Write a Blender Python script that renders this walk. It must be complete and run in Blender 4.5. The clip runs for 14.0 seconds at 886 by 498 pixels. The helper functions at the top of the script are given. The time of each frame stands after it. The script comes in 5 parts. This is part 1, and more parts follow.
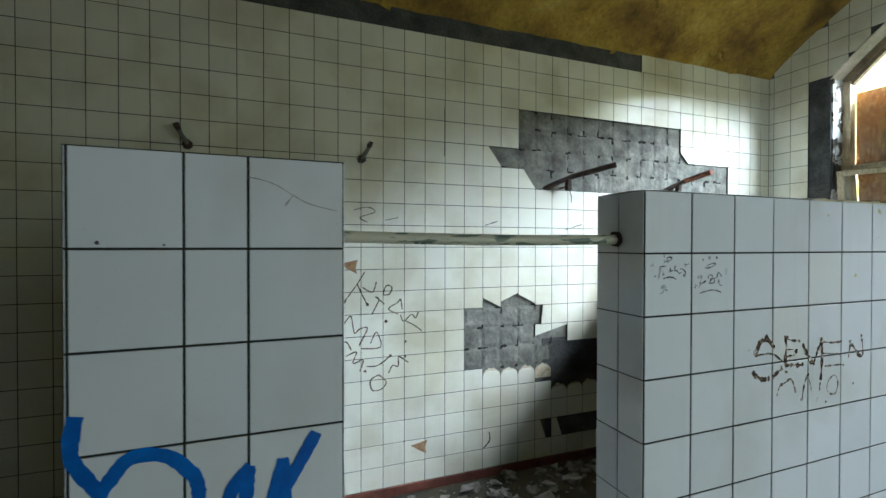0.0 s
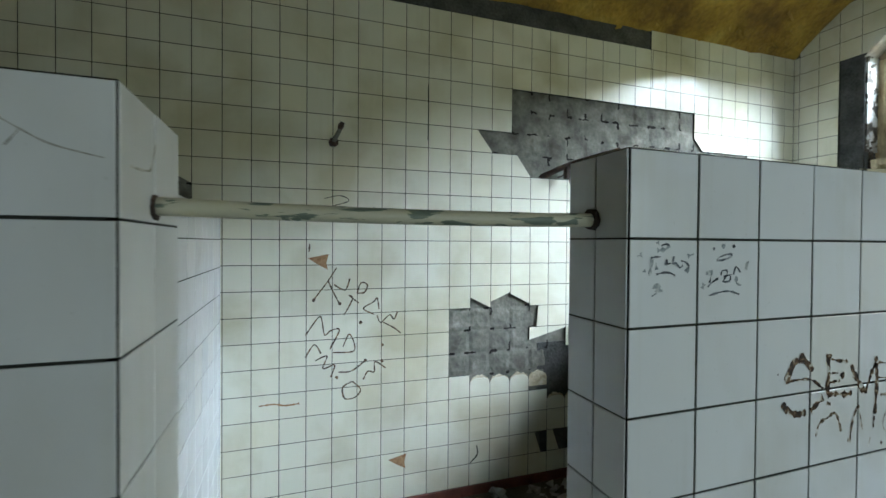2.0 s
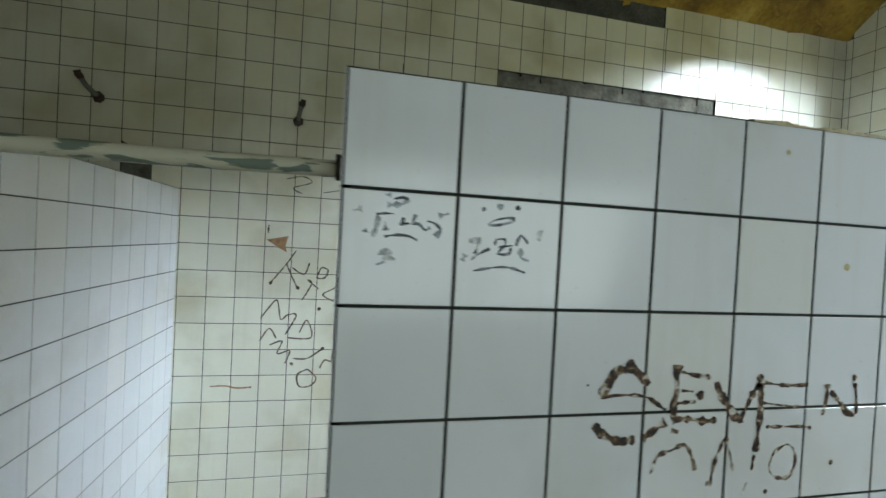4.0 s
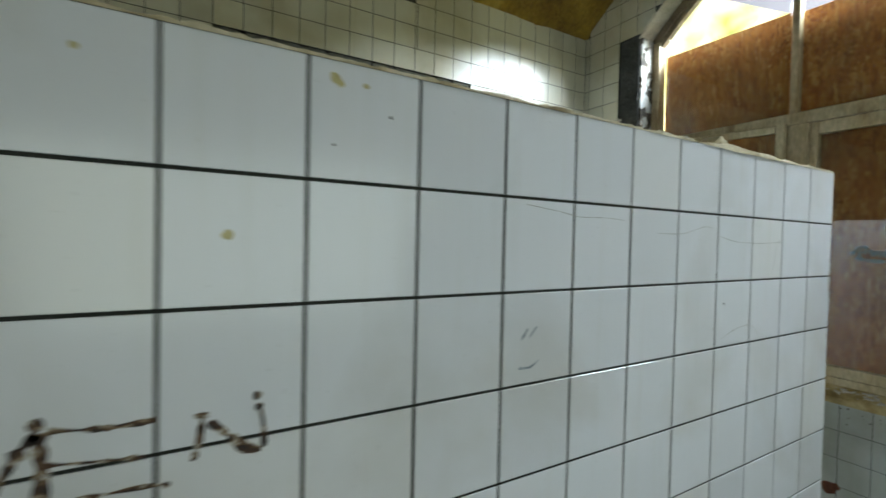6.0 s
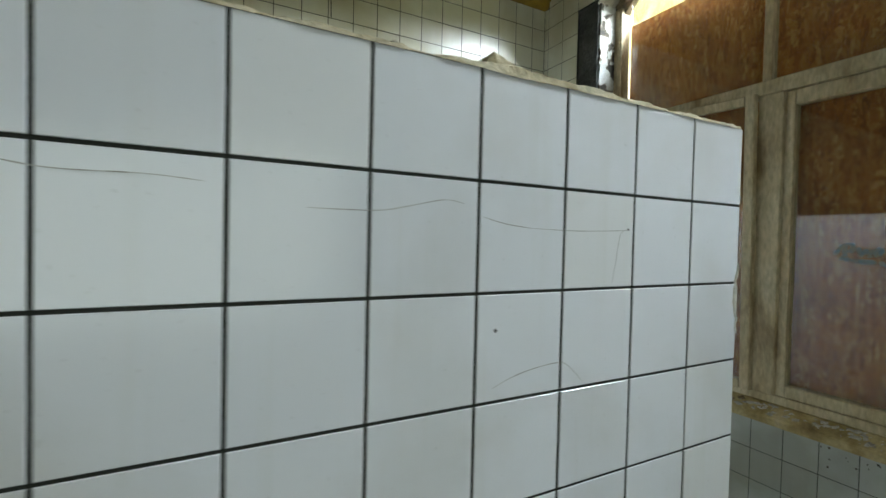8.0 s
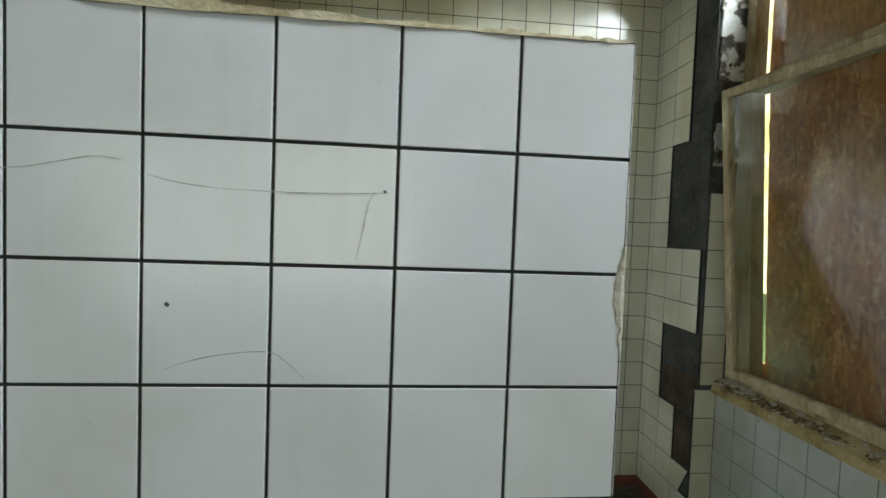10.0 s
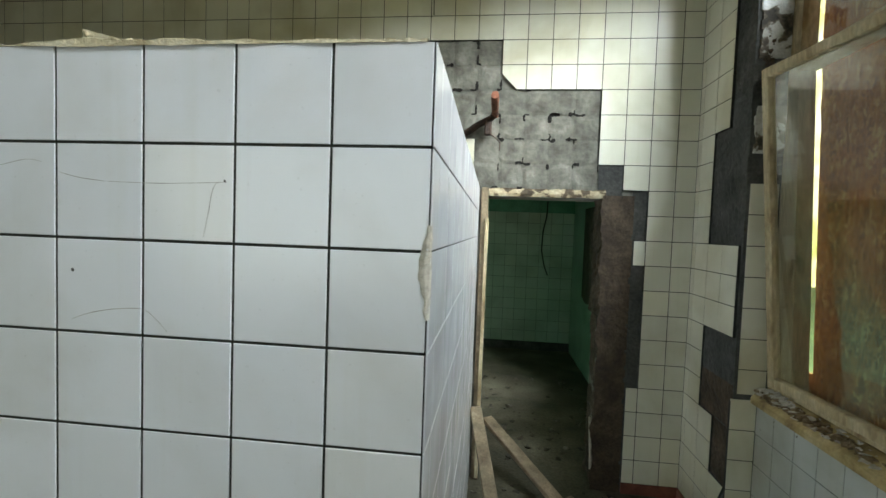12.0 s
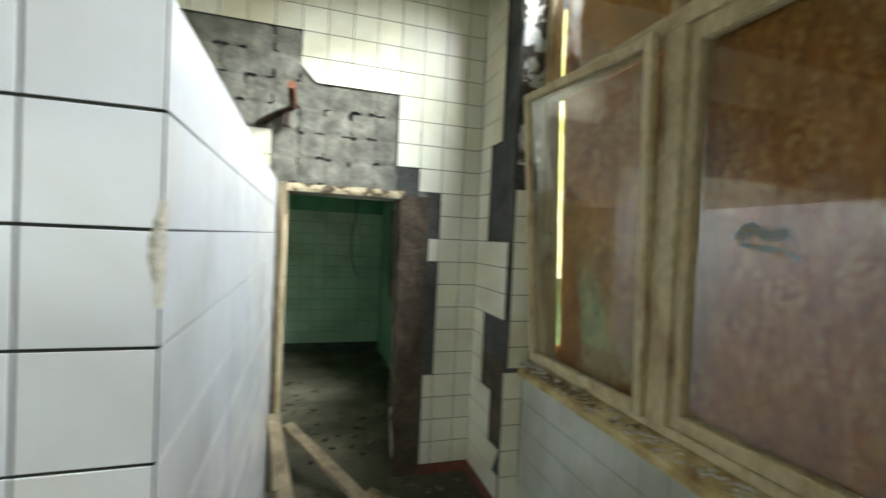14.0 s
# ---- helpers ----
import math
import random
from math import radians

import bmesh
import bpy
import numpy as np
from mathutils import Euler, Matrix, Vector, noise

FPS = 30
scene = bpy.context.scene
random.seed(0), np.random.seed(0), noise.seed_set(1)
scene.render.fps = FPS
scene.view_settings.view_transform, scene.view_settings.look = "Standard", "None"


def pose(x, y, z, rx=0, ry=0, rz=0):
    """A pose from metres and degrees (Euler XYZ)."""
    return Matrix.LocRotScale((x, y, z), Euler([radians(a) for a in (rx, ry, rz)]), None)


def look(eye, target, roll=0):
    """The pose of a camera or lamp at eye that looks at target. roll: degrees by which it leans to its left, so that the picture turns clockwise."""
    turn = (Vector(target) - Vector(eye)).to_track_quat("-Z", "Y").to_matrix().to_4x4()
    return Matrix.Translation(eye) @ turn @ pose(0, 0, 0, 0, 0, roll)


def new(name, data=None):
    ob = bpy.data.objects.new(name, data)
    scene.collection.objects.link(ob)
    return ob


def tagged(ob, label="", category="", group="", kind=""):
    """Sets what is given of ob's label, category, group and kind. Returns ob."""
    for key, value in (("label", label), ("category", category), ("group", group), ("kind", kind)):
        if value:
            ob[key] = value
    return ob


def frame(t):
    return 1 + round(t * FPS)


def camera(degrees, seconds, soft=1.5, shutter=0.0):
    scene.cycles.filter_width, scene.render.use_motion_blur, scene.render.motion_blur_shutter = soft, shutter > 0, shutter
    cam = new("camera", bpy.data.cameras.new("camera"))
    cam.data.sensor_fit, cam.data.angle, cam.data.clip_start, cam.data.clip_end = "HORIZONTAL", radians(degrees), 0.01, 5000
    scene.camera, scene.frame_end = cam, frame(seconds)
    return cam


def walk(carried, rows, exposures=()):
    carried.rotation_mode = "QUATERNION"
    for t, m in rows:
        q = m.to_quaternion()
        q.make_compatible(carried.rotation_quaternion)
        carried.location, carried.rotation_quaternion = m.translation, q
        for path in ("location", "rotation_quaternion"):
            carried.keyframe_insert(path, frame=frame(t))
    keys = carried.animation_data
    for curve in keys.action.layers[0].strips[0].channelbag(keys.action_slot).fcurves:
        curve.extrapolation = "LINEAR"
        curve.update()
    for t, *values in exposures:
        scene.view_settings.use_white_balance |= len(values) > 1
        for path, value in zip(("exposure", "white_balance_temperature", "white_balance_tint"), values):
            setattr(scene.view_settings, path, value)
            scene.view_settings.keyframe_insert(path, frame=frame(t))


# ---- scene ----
cam = camera(90.2, 14.0, shutter=0.5)
PATH = [
    (0, (-0.819, -0.814, 1.720), (-0.113, 1.057, 1.701), 0.10),
    (0.5, (-0.745, -0.786, 1.706), (-0.059, 1.092, 1.682), 0.16),
    (1, (-0.682, -0.724, 1.700), (-0.004, 1.157, 1.658), 0.07),
    (1.5, (-0.624, -0.644, 1.703), (0.060, 1.235, 1.664), 0.18),
    (2, (-0.533, -0.595, 1.690), (0.121, 1.295, 1.663), 0.43),
    (2.2, (-0.477, -0.592, 1.687), (0.100, 1.323, 1.669), 0.53),
    (4.3, (0.095, -0.567, 1.634), (0.527, 1.386, 1.594), 3.1),
    (4.5, (0.162, -0.562, 1.637), (0.657, 1.375, 1.585), 2.6),
    (5, (0.413, -0.567, 1.647), (1.054, 1.326, 1.6), 1.7),
    (5.5, (0.601, -0.585, 1.642), (1.412, 1.243, 1.604), 1.5),
    (6, (0.785, -0.550, 1.630), (1.793, 1.176, 1.587), 1.29),
    (6.5, (0.940, -0.517, 1.637), (2.047, 1.148, 1.599), 1.28),
    (7, (1.12, -0.479, 1.62), (2.24, 1.178, 1.571), 1.4),
    (7.2, (1.205, -0.488, 1.621), (2.295, 1.189, 1.576), 1.3),
    (9.5, (1.991, -0.522, 1.605), (2.417, 1.431, 1.528), 2.26),
    (10, (2.137, -0.563, 1.596), (2.320, 1.427, 1.520), 2.13),
    (10.5, (2.202, -0.544, 1.598), (2.350, 1.448, 1.504), 2.02),
    (11, (2.335, -0.576, 1.596), (2.378, 1.421, 1.501), 2.05),
    (11.5, (2.437, -0.610, 1.589), (2.322, 1.384, 1.493), 2.11),
    (12, (2.523, -0.640, 1.582), (2.303, 1.346, 1.493), 2.04),
    (12.5, (2.551, -0.634, 1.581), (2.328, 1.352, 1.506), 1.83),
    (13, (2.567, -0.632, 1.573), (2.367, 1.357, 1.509), 1.48),
    (13.5, (2.586, -0.650, 1.562), (2.648, 1.348, 1.499), 1.35),
    (14, (2.609, -0.650, 1.553), (3.201, 1.260, 1.509), 2.63),
]
walk(cam, [(t, look(eye, target, roll)) for t, eye, target, roll in PATH], exposures=[(0, 3.4, 5750, 13), (2, 3.26, 5800, 12), (4.5, 3.2, 6150, 13), (5.5, 2.9, 6300, 12), (7, 2.72, 6300, 12), (9.5, 2.52, 6700, 12), (10.5, 2.52, 6750, 12), (11.5, 2.64, 6700, 13), (12.5, 2.68, 6650, 13), (13.5, 2.78, 6650, 14), (14, 3.05, 6800, 14)])

# ---- light ----
world = bpy.data.worlds.new("sky")
scene.world = world
world.use_nodes = True
wn = world.node_tree
sky = wn.nodes.new("ShaderNodeTexSky")
sky.sky_type, sky.sun_disc = "NISHITA", False
sky.air_density, sky.dust_density, sky.ozone_density = 0.4, 9.0, 0.2
sky.sun_elevation, sky.sun_rotation = radians(36), radians(134)
wn.links.new(sky.outputs[0], wn.nodes["Background"].inputs[0])
wn.nodes["Background"].inputs[1].default_value = 0.06

# bright sky over the trees, as one very wide soft sun; nearer the ground the leaves outside take over
AZ_SUN, EL_SUN = radians(-44), radians(36)
SUN_DIR = -Vector((math.cos(AZ_SUN) * math.cos(EL_SUN), math.sin(AZ_SUN) * math.cos(EL_SUN), math.sin(EL_SUN)))
sun = new("sun", bpy.data.lights.new("sun", "SUN"))
sun.data.energy, sun.data.angle, sun.data.color = 5.7, radians(48), (0.76, 0.91, 1.0)
sun.matrix_world = look((8, -6, 9), Vector((8, -6, 9)) + SUN_DIR)

# daylight in the window of the back room
lamp = new("back_window_daylight", bpy.data.lights.new("back_window_daylight", "AREA"))
lamp.data.shape, lamp.data.size, lamp.data.size_y = "RECTANGLE", 0.7, 0.9
lamp.data.energy, lamp.data.color = 1.2, (0.95, 1.0, 0.85)
lamp.matrix_world = look((3.70, 2.95, 1.65), (2.7, 2.95, 1.65))

# fill lamp added in an unseen opening behind the walker, lights the stall front
lamp = new("south_fill", bpy.data.lights.new("south_fill", "AREA"))
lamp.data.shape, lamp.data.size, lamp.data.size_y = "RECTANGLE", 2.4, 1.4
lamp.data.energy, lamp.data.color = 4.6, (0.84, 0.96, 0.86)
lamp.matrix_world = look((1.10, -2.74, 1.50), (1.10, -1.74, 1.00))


# ---- materials ----
def nodes_of(name):
    m = bpy.data.materials.new(name)
    m.use_nodes = True
    t = m.node_tree
    return m, t, t.nodes["Principled BSDF"]


def noise_at(t, scale, detail=4, stretch=None, distortion=0.0):
    """A noise field over the place itself."""
    n = t.nodes.new("ShaderNodeTexNoise")
    n.inputs["Scale"].default_value, n.inputs["Detail"].default_value = scale, detail
    n.inputs["Distortion"].default_value = distortion
    g = t.nodes.new("ShaderNodeNewGeometry")
    if stretch:
        v = t.nodes.new("ShaderNodeVectorMath")
        v.operation = "MULTIPLY"
        v.inputs[1].default_value = stretch
        t.links.new(g.outputs["Position"], v.inputs[0])
        t.links.new(v.outputs[0], n.inputs["Vector"])
    else:
        t.links.new(g.outputs["Position"], n.inputs["Vector"])
    return n.outputs["Fac"]


def ramp(t, fac, stops):
    r = t.nodes.new("ShaderNodeValToRGB")
    e = r.color_ramp.elements
    while len(e) < len(stops):
        e.new(0.5)
    for el, (p, c) in zip(e, stops):
        el.position, el.color = p, (*c, 1) if len(c) == 3 else c
    t.links.new(fac, r.inputs[0])
    return r.outputs[0]


def mix(t, fac, a, b, blend="MIX"):
    m = t.nodes.new("ShaderNodeMix")
    m.data_type, m.blend_type = "RGBA", blend
    for sock, v in ((m.inputs[0], fac), (m.inputs[6], a), (m.inputs[7], b)):
        if isinstance(v, bpy.types.NodeSocket):
            t.links.new(v, sock)
        else:
            sock.default_value = v if isinstance(v, (int, float)) else (*v, 1)
    return m.outputs[2]


def bumped(t, b, fac, strength, dist=0.002, normal=None):
    n = t.nodes.new("ShaderNodeBump")
    n.inputs["Strength"].default_value, n.inputs["Distance"].default_value = strength, dist
    t.links.new(fac, n.inputs["Height"])
    if normal:
        t.links.new(normal, n.inputs["Normal"])
    t.links.new(n.outputs[0], b.inputs["Normal"])
    return n.outputs[0]


def rough_mat(name, stops, coarse=3.0, fine=45.0, rough=0.85, bump=0.5, dist=0.004, grain=0.25, stretch=None):
    """A dull, grainy surface: colour runs through the stops by a coarse field, darkened and roughened by a fine one."""
    m, t, b = nodes_of(name)
    c = noise_at(t, coarse, 6, stretch, 0.4)
    f = noise_at(t, fine, 5, stretch)
    col = ramp(t, c, stops)
    shade = ramp(t, f, [(0.3, (1 - grain,) * 3), (0.7, (1.0,) * 3)])
    t.links.new(mix(t, 1.0, col, shade, "MULTIPLY"), b.inputs["Base Color"])
    b.inputs["Roughness"].default_value = rough
    n = bumped(t, b, c, bump * 0.6, dist * 3)
    bumped(t, b, f, bump, dist, n)
    return m


def tile_mat(name, base, dirt, dirt_cut=0.62, rough=0.13):
    """Glazed tile: each a shade of its own, with grime and fine scratches."""
    m, t, b = nodes_of(name)
    info, geo = t.nodes.new("ShaderNodeObjectInfo"), t.nodes.new("ShaderNodeNewGeometry")
    add = t.nodes.new("ShaderNodeMath")
    add.operation = "ADD"
    t.links.new(info.outputs["Random"], add.inputs[0])
    t.links.new(geo.outputs["Random Per Island"], add.inputs[1])
    fr = t.nodes.new("ShaderNodeMath")
    fr.operation = "FRACT"
    t.links.new(add.outputs[0], fr.inputs[0])
    lo = tuple(c * 0.90 for c in base)
    col = ramp(t, fr.outputs[0], [(0.0, lo), (0.5, base), (0.8, tuple(c * 0.96 for c in base)), (1.0, (base[0], base[1] * 0.98, base[2] * 0.93))])
    grime = ramp(t, noise_at(t, 2.0, 7, None, 0.3), [(dirt_cut - 0.08, (0, 0, 0)), (dirt_cut + 0.16, (1, 1, 1))])
    specks = ramp(t, noise_at(t, 130, 2), [(0.70, (0, 0, 0)), (0.76, (1, 1, 1))])
    col = mix(t, mix(t, 0.5, (0, 0, 0), grime), col, dirt)
    runs = ramp(t, noise_at(t, 1.0, 5, (26, 26, 1.4)), [(0.55, (1, 1, 1)), (0.8, (0.95, 0.945, 0.915))])
    col = mix(t, 1.0, col, runs, "MULTIPLY")
    col = mix(t, mix(t, 0.12, (0, 0, 0), specks), col, tuple(c * 0.45 for c in dirt))
    t.links.new(col, b.inputs["Base Color"])
    rr = ramp(t, noise_at(t, 9, 6), [(0.3, (rough,) * 3), (0.75, (rough + 0.09,) * 3)])
    t.links.new(rr, b.inputs["Roughness"])
    wave = noise_at(t, 5, 2)
    n = bumped(t, b, wave, 0.10, 0.02)
    bumped(t, b, noise_at(t, 60, 3), 0.04, 0.001, n)
    return m


TILE = tile_mat("glazed_white_tile", (0.735, 0.752, 0.772), (0.42, 0.39, 0.30))
TILE_WALL = tile_mat("glazed_wall_tile", (0.75, 0.74, 0.61), (0.36, 0.31, 0.14), 0.55)
# niche tile: grime, plus the shade under the sill put into a darker base
TILE_NICHE = tile_mat("shaded_grimy_niche_tile", (0.56, 0.59, 0.55), (0.20, 0.18, 0.10), 0.47)
TILE_GREEN = tile_mat("glazed_green_tile", (0.48, 0.60, 0.50), (0.20, 0.22, 0.16), 0.55)
GROUT = rough_mat("dark_grout", [(0.3, (0.014, 0.017, 0.013)), (0.7, (0.036, 0.038, 0.030))], 9, 120, 0.95)
MORTAR = rough_mat("grey_mortar", [(0.25, (0.085, 0.082, 0.062)), (0.42, (0.145, 0.142, 0.114)), (0.58, (0.215, 0.21, 0.172)), (0.75, (0.32, 0.31, 0.26))], 7, 42, 0.95, 0.8, 0.005, 0.30)
GAP = rough_mat("gap_shade", [(0.3, (0.006, 0.005, 0.004)), (0.7, (0.022, 0.019, 0.014))], 30, 120, 0.98)
MORTAR_DARK = rough_mat("dark_mortar", [(0.3, (0.045, 0.047, 0.043)), (0.7, (0.11, 0.11, 0.10))], 6, 60, 0.95, 0.9, 0.006, 0.4)
PLASTER = rough_mat("cream_plaster", [(0.25, (0.42, 0.38, 0.29)), (0.6, (0.62, 0.58, 0.48)), (0.8, (0.70, 0.68, 0.62))], 12, 110, 0.9, 0.8, 0.004, 0.3)
WHITEWASH = rough_mat("flaking_whitewash", [(0.40, (0.05, 0.042, 0.03)), (0.47, (0.16, 0.13, 0.09)), (0.50, (0.55, 0.54, 0.48)), (0.7, (0.72, 0.72, 0.70))], 11, 90, 0.85, 0.8, 0.004)
CEILING = rough_mat("peeling_ochre_paint", [(0.22, (0.06, 0.03, 0.006)), (0.40, (0.25, 0.14, 0.018)), (0.58, (0.47, 0.30, 0.035)), (0.78, (0.62, 0.46, 0.10))], 2.4, 30, 0.8, 1.0, 0.008, 0.35)
CONCRETE = rough_mat("dirty_concrete_floor", [(0.25, (0.04, 0.035, 0.020)), (0.5, (0.085, 0.075, 0.043)), (0.8, (0.17, 0.152, 0.098))], 2.5, 50, 0.9, 0.9, 0.006, 0.4)
REDDISH = rough_mat("red_oxide_plinth", [(0.3, (0.10, 0.028, 0.016)), (0.7, (0.22, 0.07, 0.04))], 8, 60, 0.7, 0.6)
DARK_RUBBLE = rough_mat("earthy_rubble", [(0.3, (0.035, 0.03, 0.02)), (0.55, (0.08, 0.068, 0.046)), (0.75, (0.21, 0.185, 0.14))], 14, 80, 0.95, 0.8)
RUBBLE = rough_mat("pale_rubble", [(0.3, (0.16, 0.14, 0.11)), (0.7, (0.45, 0.42, 0.36))], 14, 80, 0.95, 0.8)
BROWN_WALL = rough_mat("stained_brown_render", [(0.25, (0.03, 0.022, 0.015)), (0.5, (0.085, 0.06, 0.038)), (0.8, (0.15, 0.115, 0.08))], 7, 60, 0.95, 1.0, 0.008, 0.4)
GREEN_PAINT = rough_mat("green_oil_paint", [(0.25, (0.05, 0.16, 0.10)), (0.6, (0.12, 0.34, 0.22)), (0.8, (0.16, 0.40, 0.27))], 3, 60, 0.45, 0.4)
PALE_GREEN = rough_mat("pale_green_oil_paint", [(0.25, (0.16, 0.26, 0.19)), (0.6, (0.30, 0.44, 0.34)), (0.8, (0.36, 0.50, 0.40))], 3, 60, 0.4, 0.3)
WOOD_PAINT = rough_mat("weathered_cream_paint", [(0.28, (0.24, 0.15, 0.06)), (0.42, (0.52, 0.41, 0.23)), (0.72, (0.68, 0.59, 0.38))], 9, 70, 0.6, 0.6, 0.002, 0.35, (1, 1, 0.35))
WOOD_RAW = rough_mat("dusty_raw_wood", [(0.25, (0.14, 0.10, 0.055)), (0.6, (0.30, 0.23, 0.14)), (0.8, (0.42, 0.35, 0.24))], 10, 90, 0.8, 0.6, 0.002, 0.35)
SILL_PAINT = rough_mat("yellowed_sill_paint", [(0.28, (0.20, 0.13, 0.05)), (0.46, (0.44, 0.33, 0.13)), (0.62, (0.56, 0.45, 0.22)), (0.8, (0.62, 0.54, 0.34))], 9, 80, 0.7, 0.6)
SILL_DIRT = rough_mat("rotten_wood_crumbs", [(0.25, (0.09, 0.06, 0.03)), (0.5, (0.24, 0.17, 0.09)), (0.75, (0.46, 0.38, 0.24))], 30, 90, 0.95, 0.8)
IRON = rough_mat("rusty_iron", [(0.25, (0.022, 0.017, 0.014)), (0.6, (0.07, 0.04, 0.026)), (0.8, (0.16, 0.07, 0.035))], 25, 120, 0.75, 0.8)
RUST = rough_mat("orange_rust", [(0.25, (0.09, 0.03, 0.015)), (0.7, (0.28, 0.10, 0.05))], 25, 120, 0.8, 0.8)
BLACK_CABLE = rough_mat("black_cable", [(0.3, (0.012, 0.012, 0.012)), (0.7, (0.03, 0.03, 0.03))], 20, 80, 0.6, 0.3)
BLUE_SPRAY = rough_mat("blue_spray_paint", [(0.3, (0.004, 0.09, 0.40)), (0.7, (0.008, 0.19, 0.66))], 14, 150, 0.35, 0.1, 0.001, 0.15)
BLACK_MARKER = rough_mat("faded_black_marker", [(0.3, (0.02, 0.018, 0.018)), (0.7, (0.10, 0.09, 0.085))], 60, 250, 0.6, 0.1, 0.001, 0.4)
SCRAWL = rough_mat("rusty_brown_scrawl", [(0.35, (0.03, 0.018, 0.010)), (0.55, (0.11, 0.06, 0.025)), (0.7, (0.30, 0.20, 0.10))], 40, 250, 0.6, 0.1, 0.001, 0.4)
CREAM = rough_mat("cream_bed_mortar", [(0.28, (0.30, 0.23, 0.12)), (0.45, (0.58, 0.50, 0.32)), (0.7, (0.74, 0.68, 0.50))], 14, 110, 0.9, 0.8, 0.004, 0.3)
CLAY = rough_mat("brown_clay_chip", [(0.3, (0.24, 0.11, 0.045)), (0.7, (0.42, 0.26, 0.12))], 40, 150, 0.9, 0.4)
GREY_MARKER = rough_mat("worn_grey_marker", [(0.40, (0.03, 0.037, 0.048)), (0.55, (0.12, 0.14, 0.17)), (0.66, (0.44, 0.46, 0.49))], 70, 250, 0.5, 0.1, 0.001, 0.3)
BROWN_MARKER = rough_mat("brown_burnt_marker", [(0.43, (0.018, 0.008, 0.004)), (0.52, (0.09, 0.038, 0.013)), (0.58, (0.28, 0.20, 0.11)), (0.64, (0.62, 0.61, 0.56))], 75, 250, 0.6, 0.2, 0.001, 0.4)
FADED_MARKER = rough_mat("faded_brown_marker", [(0.40, (0.05, 0.028, 0.014)), (0.50, (0.19, 0.13, 0.08)), (0.57, (0.42, 0.38, 0.31)), (0.64, (0.66, 0.66, 0.63))], 75, 250, 0.5, 0.1, 0.001, 0.3)
RUBBED_MARKER = rough_mat("rubbed_grey_marker", [(0.36, (0.14, 0.17, 0.20)), (0.52, (0.32, 0.35, 0.37)), (0.64, (0.60, 0.62, 0.62))], 70, 250, 0.4, 0.1, 0.001, 0.2)
CRACK = rough_mat("hairline_crack", [(0.3, (0.24, 0.23, 0.20)), (0.6, (0.50, 0.49, 0.46))], 40, 150, 0.9, 0.1)
YELLOW_STAIN = rough_mat("yellow_stain", [(0.3, (0.45, 0.38, 0.14)), (0.7, (0.60, 0.54, 0.28))], 40, 150, 0.5, 0.1)


def pipe_paint():
    m, t, b = nodes_of("flaking_grey_green_paint")
    chips = ramp(t, noise_at(t, 16, 5, (1, 4, 4), 0.6), [(0.545, (0, 0, 0)), (0.575, (1, 1, 1))])
    col = mix(t, chips, (0.50, 0.48, 0.36), (0.14, 0.17, 0.13))
    t.links.new(col, b.inputs["Base Color"])
    b.inputs["Roughness"].default_value = 0.5
    bumped(t, b, chips, 0.4, 0.001)
    return m


def osb_mat(name="strand_board", tone=1.0):
    """Pressed strand board: long flakes lying in all directions, in several browns."""
    m, t, b = nodes_of(name)
    geo = t.nodes.new("ShaderNodeNewGeometry")
    col, relief = None, None
    for k, (turn, sy, sz) in enumerate(((35, 62, 15), (-30, 55, 14), (82, 66, 16))):
        mp = t.nodes.new("ShaderNodeMapping")
        mp.inputs["Rotation"].default_value = (radians(turn), 0, 0)
        mp.inputs["Scale"].default_value = (1, sy, sz)
        t.links.new(geo.outputs["Position"], mp.inputs[0])
        v = t.nodes.new("ShaderNodeTexVoronoi")
        v.inputs["Scale"].default_value = 1.0
        t.links.new(mp.outputs[0], v.inputs["Vector"])
        sep = t.nodes.new("ShaderNodeSeparateColor")
        t.links.new(v.outputs["Color"], sep.inputs[0])
        c = ramp(t, sep.outputs[k], [(p, tuple(v * tone for v in shade)) for p, shade in ((0.0, (0.30, 0.095, 0.016)), (0.4, (0.46, 0.165, 0.030)), (0.8, (0.54, 0.215, 0.045)), (1.0, (0.68, 0.36, 0.12)))])
        if col is None:
            col, relief = c, v.outputs["Distance"]
        else:
            pick = ramp(t, noise_at(t, 22 + 9 * k, 2), [(0.50, (0, 0, 0)), (0.53, (1, 1, 1))])
            col = mix(t, pick, col, c)
    damp = ramp(t, noise_at(t, 2.2, 5), [(0.3, (0.72, 0.68, 0.62)), (0.65, (1, 1, 1))])
    t.links.new(mix(t, 1.0, col, damp, "MULTIPLY"), b.inputs["Base Color"])
    b.inputs["Roughness"].default_value = 0.75
    bumped(t, b, relief, 0.4, 0.002)
    return m


